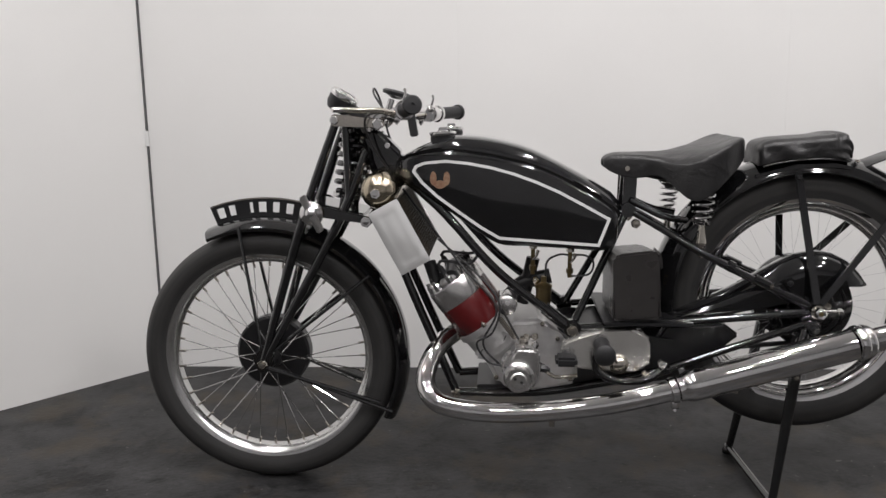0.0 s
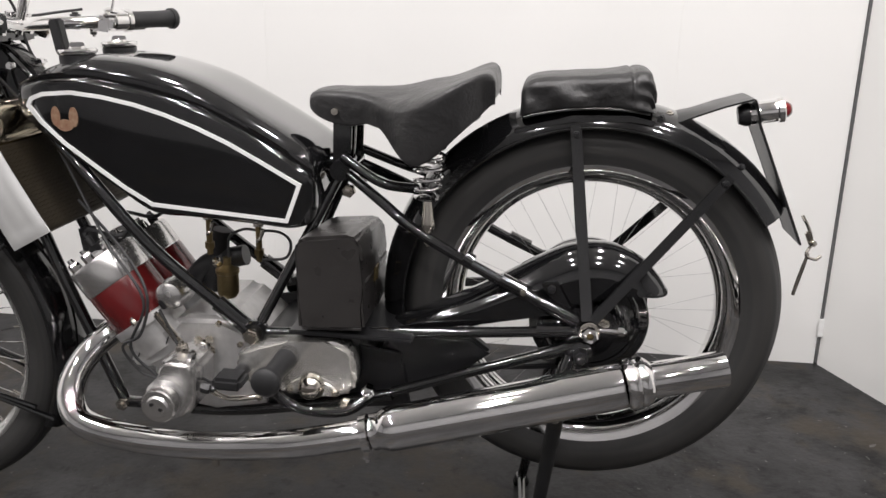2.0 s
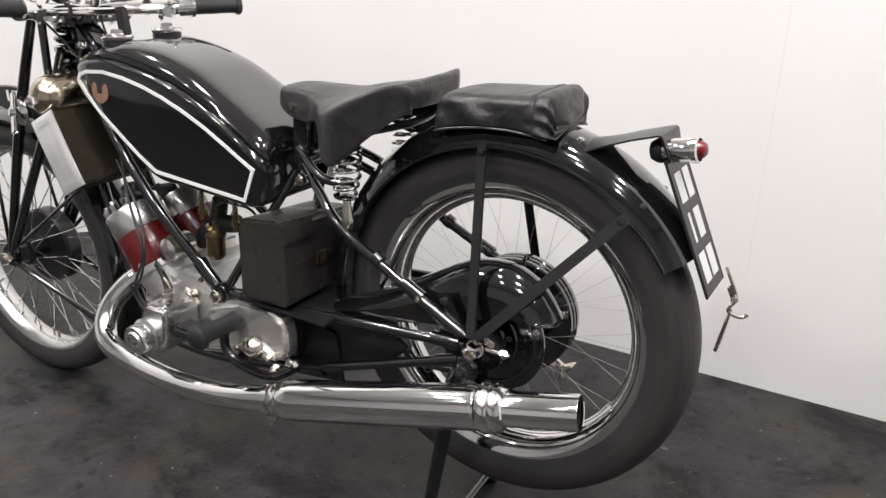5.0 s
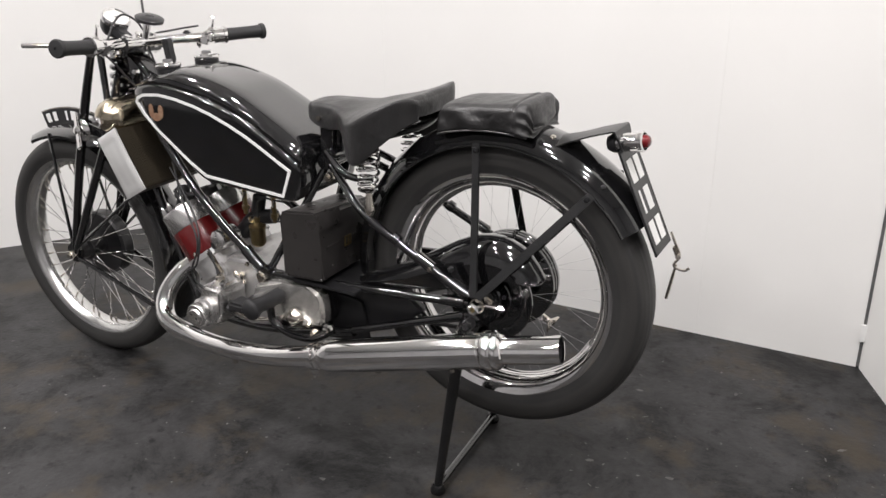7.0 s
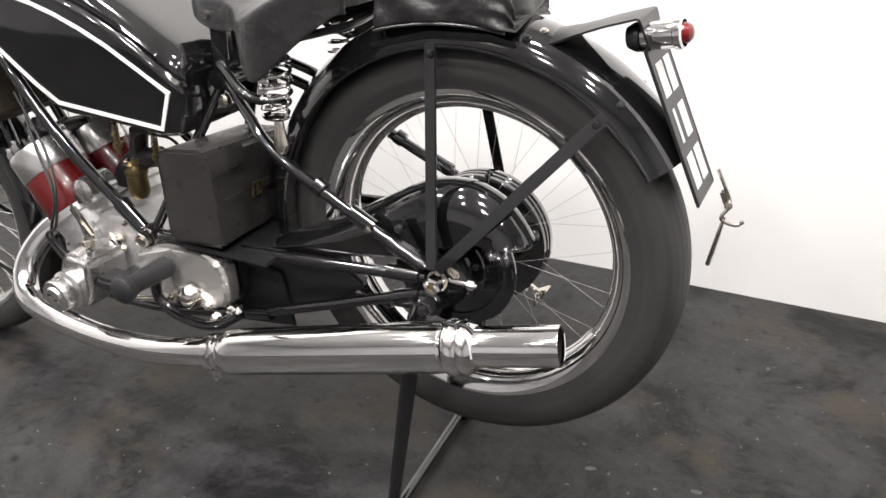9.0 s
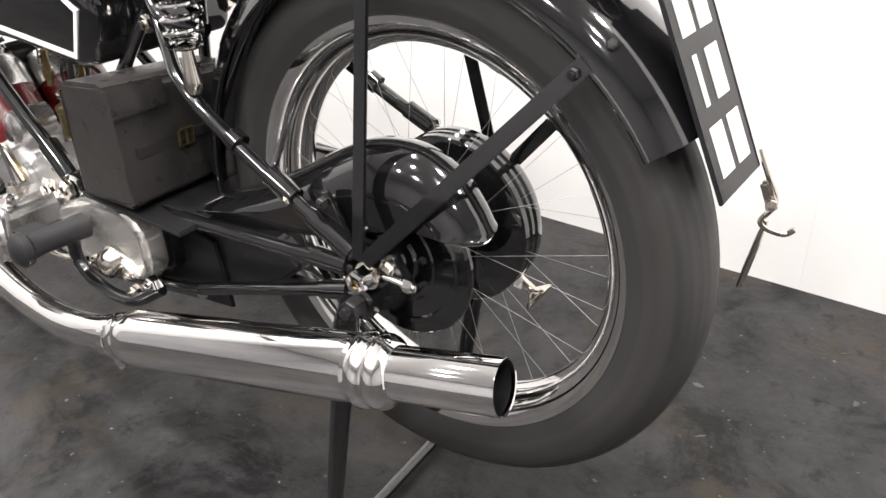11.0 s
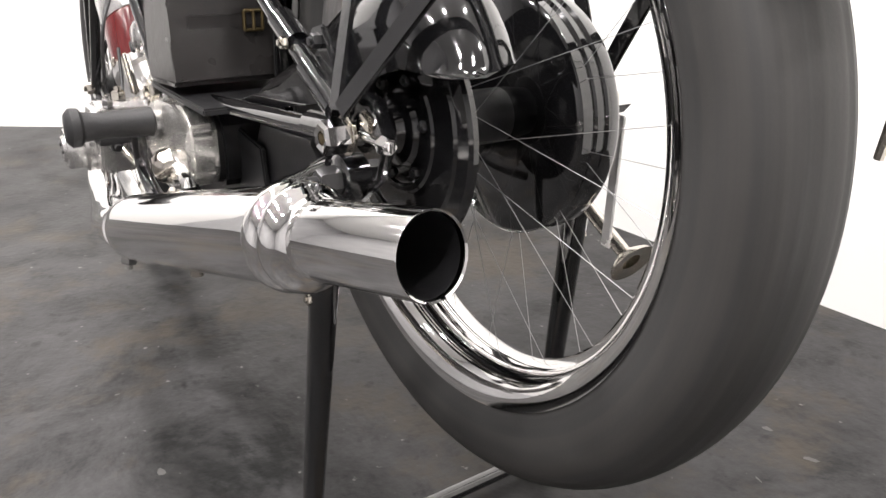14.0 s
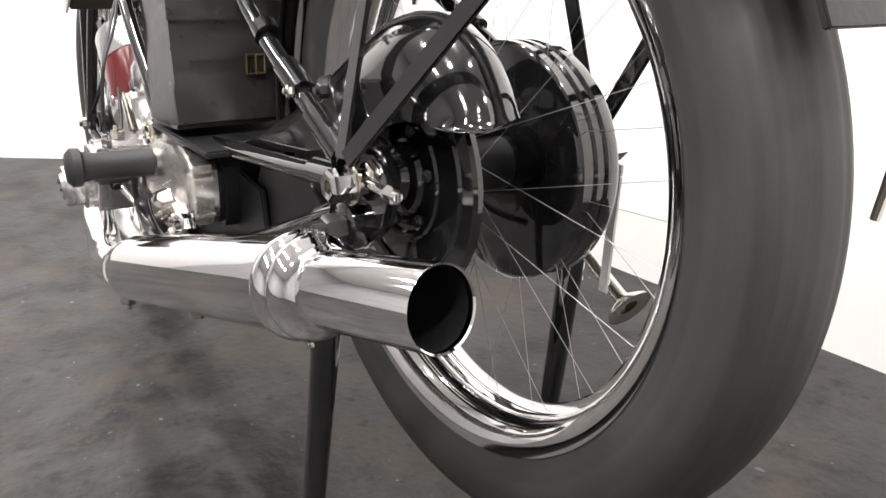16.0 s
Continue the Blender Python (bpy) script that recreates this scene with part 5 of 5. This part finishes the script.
# rear mudguard, stays
SEC_R = [(0.322, -0.065), (0.325, -0.0675), (0.338, -0.063), (0.352, -0.052), (0.363, -0.030), (0.367, -0.012), (0.367, 0.012), (0.363, 0.030), (0.352, 0.052), (0.338, 0.063), (0.325, 0.0675), (0.322, 0.065),
         (0.336, 0.0605), (0.350, 0.050), (0.361, 0.029), (0.365, 0.012), (0.365, -0.012), (0.361, -0.029), (0.350, -0.050), (0.336, -0.0605)]
rguard = part("rear_mudguard", arc_sweep(AXLE_R, SEC_R, 192, 33), ENAMEL, bike, "glossy black rear mudguard")
for s in (-1, 1):
    part("bead", arc_sweep(AXLE_R, [(0.323 + 0.0032 * math.cos(a), s * 0.0665 + 0.0032 * math.sin(a)) for a in (2 * math.pi * k / 8 for k in range(8))], 192, 33, 64), ENAMEL, rguard)
    e = lambda a, r: Vector((AXLE_R[0] + r * math.cos(radians(a)), 0.0670 * s, AXLE_R[1] + r * math.sin(radians(a))))
    for a in (98, 51):
        p0, p1 = Vector((0.002 if a != 98 else -0.006, (0.146 if s < 0 else 0.128) * s, AXLE_R[1] + 0.020)), e(a, 0.328)
        d = p1 - p0
        bm = bmesh.new()
        bmesh.ops.create_cube(bm, size=1)
        bmesh.ops.scale(bm, vec=(0.018, 0.0045, d.length), verts=bm.verts)
        bmesh.ops.bevel(bm, geom=bm.edges[:], offset=0.0015, segments=2, affect="EDGES")
        bmesh.ops.transform(bm, matrix=Matrix.Translation((p0 + p1) / 2) @ pose(0, 0, 0, 0, math.degrees(math.atan2(d.x, d.z)), 0) @ pose(0, 0, 0, -math.degrees(math.atan2(d.y, math.hypot(d.x, d.z)))), verts=bm.verts)
        part("stay", bm, ENAMEL, rguard, "flat black steel mudguard stay")
        part("stay_bolt", nut(p1 + Vector((0, 0.003 * s, 0)) - d.normalized() * 0.014, (0, s, 0), 0.006, 0.005), SATIN, rguard)
    part("guard_bolt", nut(e(50.5, 0.349) - Vector((0, 0.014 * s, 0)), (0.35, s, 0.4), 0.0055, 0.005), SATIN, rguard)

# pillion pad
PAD = [(-0.137, 0.852, 0.06), (-0.133, 0.866, 0.068), (-0.124, 0.876, 0.073), (-0.102, 0.882, 0.0755), (-0.061, 0.886, 0.077), (-0.019, 0.889, 0.078), (0.019, 0.894, 0.079), (0.034, 0.897, 0.08), (0.040, 0.895, 0.0785), (0.047, 0.898, 0.081), (0.059, 0.898, 0.08), (0.068, 0.892, 0.077), (0.073, 0.878, 0.072), (0.076, 0.854, 0.066)]


def pad():
    """A stuffed leather pad: flat creased top, drooping skirt that follows the arc of the mudguard."""
    bm = bmesh.new()
    rings = []
    fine = spline(PAD, 6)
    for q in fine:
        x, hi, w = q.x, q.y, q.z
        lo = 0.842 - 1.15 * x * x
        half = [(w * f, hi + 0.005 * (1 - f * f)) for f in (0, 0.2, 0.4, 0.6, 0.78)]
        r = min(0.016, (hi - lo) * 0.4)
        half += [(w - r + r * math.sin(a), hi - r + r * math.cos(a)) for a in (0.2, 0.5, 0.8, 1.1, 1.4)]
        half += [(w * (1 + 0.03 * math.sin(g * 3.0)), hi - r + (lo - hi + r) * g) for g in (0.2, 0.4, 0.6, 0.8, 0.94)] + [(w * 0.97, lo), (w * 0.84, lo + 0.002), (w * 0.5, lo + 0.006), (0, lo + 0.008)]
        loop = half + [(-y, z) for y, z in reversed(half[1:-1])]
        ring = []
        for y, z in loop:
            side = min(1.0, abs(y) / w) ** 3
            # long slanting folds down the sides, shallow puckers over the top
            fold = 0.0040 * side * math.sin(70 * (x + 0.9 * (z - 0.86)) + 3 * noise.noise(Vector((x * 12, y * 6, z * 14))))
            rear = max(0.0, min(1.0, (x + 0.01) / 0.075)) ** 1.5
            g = (z - lo) / max(0.02, hi - lo)
            fold += rear * side * math.sin(math.pi * max(0.0, min(1.0, g * 0.92 + 0.04))) * (0.0070 * math.sin(17.0 * g + 9 * x + 1.5 * noise.noise(Vector((x * 18, 3, z * 16)))) - 0.002)
            wr = 0.0035 * noise.noise(Vector((x * 20 + z * 22, y * 12, z * 30))) + 0.0016 * noise.noise(Vector((x * 60 - z * 50, y * 40, z * 80))) + fold * 0.6
            ring.append(bm.verts.new((x + 0.5 * wr + 0.004 * rear * max(0.0, x - 0.055) / 0.021 * math.sin(17.0 * g + 0.8), y + wr * math.copysign(side, y), z + wr * (1 - side) * 0.7)))
        rings.append(ring)
    n = len(rings[0])
    for a, b in zip(rings, rings[1:]):
        for k in range(n):
            bm.faces.new((a[k], a[(k + 1) % n], b[(k + 1) % n], b[k]))
    bm.faces.new(rings[0])
    bm.faces.new(list(reversed(rings[-1])))
    return bm


pillion = part("pillion_pad", pad(), LEATHER, bike, "creased black leather pillion pad", 60)
sub = pillion.modifiers.new("smooth", "SUBSURF")
sub.levels = sub.render_levels = 2
for y in (-1, 1):
    part("seam", tube([(x, y * (0.078 - 0.006 * abs(x)), 0.8405 - 1.15 * x * x) for x in (-0.130, -0.10, -0.05, 0, 0.04, 0.068)], 0.0022, 6, 4), LEATHER, pillion)
part("pad_base", slab([(-0.145, 0.800), (-0.05, 0.826), (0.04, 0.830), (0.080, 0.822), (0.078, 0.814), (0.04, 0.822), (-0.05, 0.818), (-0.143, 0.792)], -0.066, 0.066, 0.002), ENAMEL, pillion)
part("pad_bolt", nut((0.088, -0.050, 0.822), (0.2, -0.5, 1), 0.007, 0.008), SATIN, pillion)

# tail: bracket plate, lamp, number plate, hanging clip
def bracket_plate():
    """A strap bent over the mudguard at its root, rising to the lamp and turned down behind it."""
    bm = bmesh.new()
    rows = []
    for x, z, w, droop in ((0.070, 0.846, 0.030, 0.012), (0.096, 0.842, 0.040, 0.016), (0.122, 0.842, 0.045, 0.013), (0.150, 0.848, 0.046, 0.006), (0.190, 0.859, 0.046, 0.001), (0.233, 0.8715, 0.045, 0), (0.2375, 0.8705, 0.045, 0), (0.240, 0.866, 0.044, 0), (0.253, 0.832, 0.034, 0)):
        rows.append([bm.verts.new((x, w * f, z - droop * f * f)) for f in (-1, -0.75, -0.5, -0.25, 0, 0.25, 0.5, 0.75, 1)])
    for p, q in zip(rows, rows[1:]):
        for k in range(8):
            bm.faces.new((p[k], p[k + 1], q[k + 1], q[k]))
    bmesh.ops.recalc_face_normals(bm, faces=bm.faces)
    bmesh.ops.solidify(bm, geom=bm.faces[:], thickness=0.003)
    return bm


tail = part("tail_bracket", bracket_plate(), PLATE_BLACK, bike, "satin black tail lamp bracket")
part("bracket_bolt", nut((0.108, -0.026, 0.838), (0.05, -0.3, 1), 0.007, 0.005), NICKEL, tail)
LA, LB = Vector((0.238, -0.014, 0.844)), Vector((0.304, -0.019, 0.857))
lamp = part("tail_lamp", lathe([(0, -0.004), (0.016, -0.004), (0.018, 0.0), (0.018, 0.040), (0.020, 0.042), (0.020, 0.050), (0.017, 0.052)], LA, LB - LA, 28), CHROME, tail, "chrome tail lamp")
part("lens", lathe([(0.0135, 0.050), (0.0125, 0.057), (0.008, 0.062), (0, 0.064)], LA, LB - LA, 24), LENS, lamp, "round red glass lens")
part("lamp_boss", lathe([(0, -0.02), (0.014, -0.02), (0.019, -0.010), (0.019, -0.002)], LA, LB - LA, 24), SATIN, lamp)
PA, PB = Vector((0.247, 0, 0.834)), Vector((0.339, 0, 0.637))
slope = math.degrees(math.atan2(PB.x - PA.x, PA.z - PB.z))
PM = Matrix.Translation((PA + PB) / 2) @ pose(0, 0, 0, 0, -slope, 0)
bm = block((0, 0.007, 0), (0.003, 0.098, (PB - PA).length), bevel=0.001)
bmesh.ops.transform(bm, matrix=PM, verts=bm.verts)
plate = part("rear_number_plate", bm, SATIN, tail, "black rear plate with white bars")
for y in (-0.0432, 0.0572):
    bm = block((0, y, 0), (0.0045, 0.0022, (PB - PA).length), bevel=0.001)
    bmesh.ops.transform(bm, matrix=PM, verts=bm.verts)
    part("edge_strip", bm, SATIN, plate)
for z, ys in ((0.062, (-0.013, 0.026)), (-0.002, (-0.016, 0.022)), (-0.066, (-0.013, 0.028))):
    for k, y in enumerate(ys):
        w = 0.009 if (z == -0.002 and k == 0) else 0.029
        bm = block((0.0020, y, z), (0.0012, w, 0.047), bevel=0.0004)
        bmesh.ops.transform(bm, matrix=PM, verts=bm.verts)
        part("bar", bm, WHITE_PAINT, plate)
hook = part("clip", tube([(0.338, 0.0, 0.668), (0.350, -0.004, 0.648), (0.360, 0.0, 0.622), (0.352, -0.006, 0.604), (0.358, -0.004, 0.596), (0.372, 0.002, 0.592), (0.380, 0.006, 0.597)], 0.0028, 8), NICKEL, tail, "bright bent stand clip hanging from the plate")
hook.location = (0.012, 0.006, 0.008)
part("clip_wire", tube([(0.356, -0.004, 0.604), (0.352, -0.002, 0.580), (0.347, 0.0, 0.550), (0.343, 0.0, 0.526)], [0.0022, 0.0034, 0.0036, 0.0030], 8), NICKEL, hook)
part("clip_body", block((0.354, -0.003, 0.630), (0.010, 0.012, 0.026), (0, -25, 0), 0.003), NICKEL, hook)
part("clip_nut", nut((0.358, -0.006, 0.622), (0.3, -1, 0.2), 0.006, 0.008), NICKEL, hook)
tail.location = (-0.004, -0.002, -0.008)

# chain guard
TOP = spline([(-0.340, 0, 0.456), (-0.198, 0, 0.524), (-0.085, 0, 0.592), (-0.030, 0, 0.616), (0.030, 0, 0.620), (0.090, 0, 0.601), (0.124, 0, 0.575), (0.143, 0, 0.552)], 6)
under = [(0.098, 0.541), (0.04, 0.543), (-0.02, 0.522), (-0.06, 0.500), (-0.20, 0.470), (-0.345, 0.450)]
cg = part("chain_guard", slab([(-0.345, 0.452), (-0.198, 0.492), (-0.085, 0.545), (-0.030, 0.565), (0.030, 0.570), (0.062, 0.558), (0.080, 0.542)] + under[1:], -0.1155, -0.1115, 0.001), ENAMEL, bike, "glossy black chain guard")
# its rounded outer shoulder, deepest at the back end
bm = bmesh.new()
rows = []
for i, p in enumerate(TOP):
    d = (TOP[min(i + 1, len(TOP) - 1)] - TOP[max(i - 1, 0)]).normalized()
    inward = Vector((d.z, 0, -d.x))
    k = min(1.0, max(0.35, (p.x + 0.34) / 0.28))
    out = []
    for y, n in ((-0.060, 0.001), (-0.072, 0.000), (-0.083, 0.004), (-0.093, 0.012), (-0.102, 0.022), (-0.109, 0.035), (-0.113, 0.047), (-0.1150, 0.058)):
        out.append((y, n * k))
    back = max(0.0, min(1.0, (p.x - 0.02) / 0.12))

    def shell(y, n, thick):
        q = Vector((p.x - back * 0.55 * (y + 0.110), y + thick, p.z)) + inward * (n + thick)
        if q.x > -0.02:
            q.z = max(q.z, 0.543 + 0.09 * max(0, q.x - 0.10) + thick)
        return bm.verts.new(q)

    outer = [shell(y, n, 0.0) for y, n in out]
    inner = [shell(y, n, 0.0022) for y, n in reversed(out)]
    rows.append(outer + inner)
n = len(rows[0])
for a, b in zip(rows, rows[1:]):
    for k in range(n):
        bm.faces.new((a[k], a[(k + 1) % n], b[(k + 1) % n], b[k]))
bm.faces.new(rows[0])
bm.faces.new(list(reversed(rows[-1])))
part("shoulder", bm, ENAMEL, cg, "", 60)
part("bracket", slab([(-0.085, 0.560), (-0.060, 0.566), (-0.030, 0.516), (-0.045, 0.508)], -0.130, -0.124, 0.002), ENAMEL, cg)
part("bracket_bolt", nut((-0.066, -0.130, 0.552), (0, -1, 0), 0.007, 0.007), SATIN, cg)
part("chain", slab([(-0.50, 0.345), (-0.02, 0.395), (-0.02, 0.385), (-0.50, 0.335)], -0.070, -0.058, 0.002), SATIN, bike, "lower run of the drive chain")
part("primary_cover", slab([(-0.40, 0.335), (-0.34, 0.43), (-0.20, 0.44), (-0.16, 0.41), (-0.22, 0.36), (-0.33, 0.318)], -0.086, -0.060, 0.006), SATIN, bike, "dark cover between gearbox and wheel")

# rear stand
stand = part("rear_stand", rod((-0.080, -0.160, 0.014), (-0.096, 0.165, 0.014), 0.009, 12), ENAMEL, bike, "black steel rear stand under the axle")
for s, foot_x in ((-1, -0.080), (1, -0.096)):
    part("leg", tube([(-0.028, 0.142 * s, 0.445), (-0.040, 0.146 * s, 0.36), (foot_x, 0.162 * s, 0.012)], [0.011, 0.016, 0.013, 0.010], 12), ENAMEL, stand)
    part("foot", lathe([(0, 0), (0.017, 0), (0.018, 0.008), (0.012, 0.022), (0, 0.024)], (foot_x, 0.162 * s, 0.0), (0, 0, 1), 18), ENAMEL, stand)
    part("rivet", nut((-0.045, 0.160 * s, 0.33), (0, s, 0), 0.006, 0.004), NICKEL, stand)
# brake lever on the far side
lev = part("brake_rod", rod((-0.050, 0.120, 0.413), (0.066, 0.118, 0.350), 0.007, 10), NICKEL, bike, "bright brake rod with flared end")
part("flared_end", lathe([(0.006, -0.01), (0.007, 0.0), (0.022, 0.010), (0.024, 0.014), (0.010, 0.012)], (0.062, 0.118, 0.352), (0.86, 0, -0.5), 20), NICKEL, lev)
part("strap", block((0.046, 0.112, 0.418), (0.012, 0.003, 0.13), (0, 3, 0), 0.001), BRUSHED, lev)
# the whole machine stands nose up by a degree, pivoting on the rear axle
bike.matrix_basis = Matrix.Translation((0, 0, AXLE_R[1])) @ pose(0, 0, 0, 0, 1.15, 0) @ Matrix.Translation((0, 0, -AXLE_R[1])) @ bike.matrix_basis
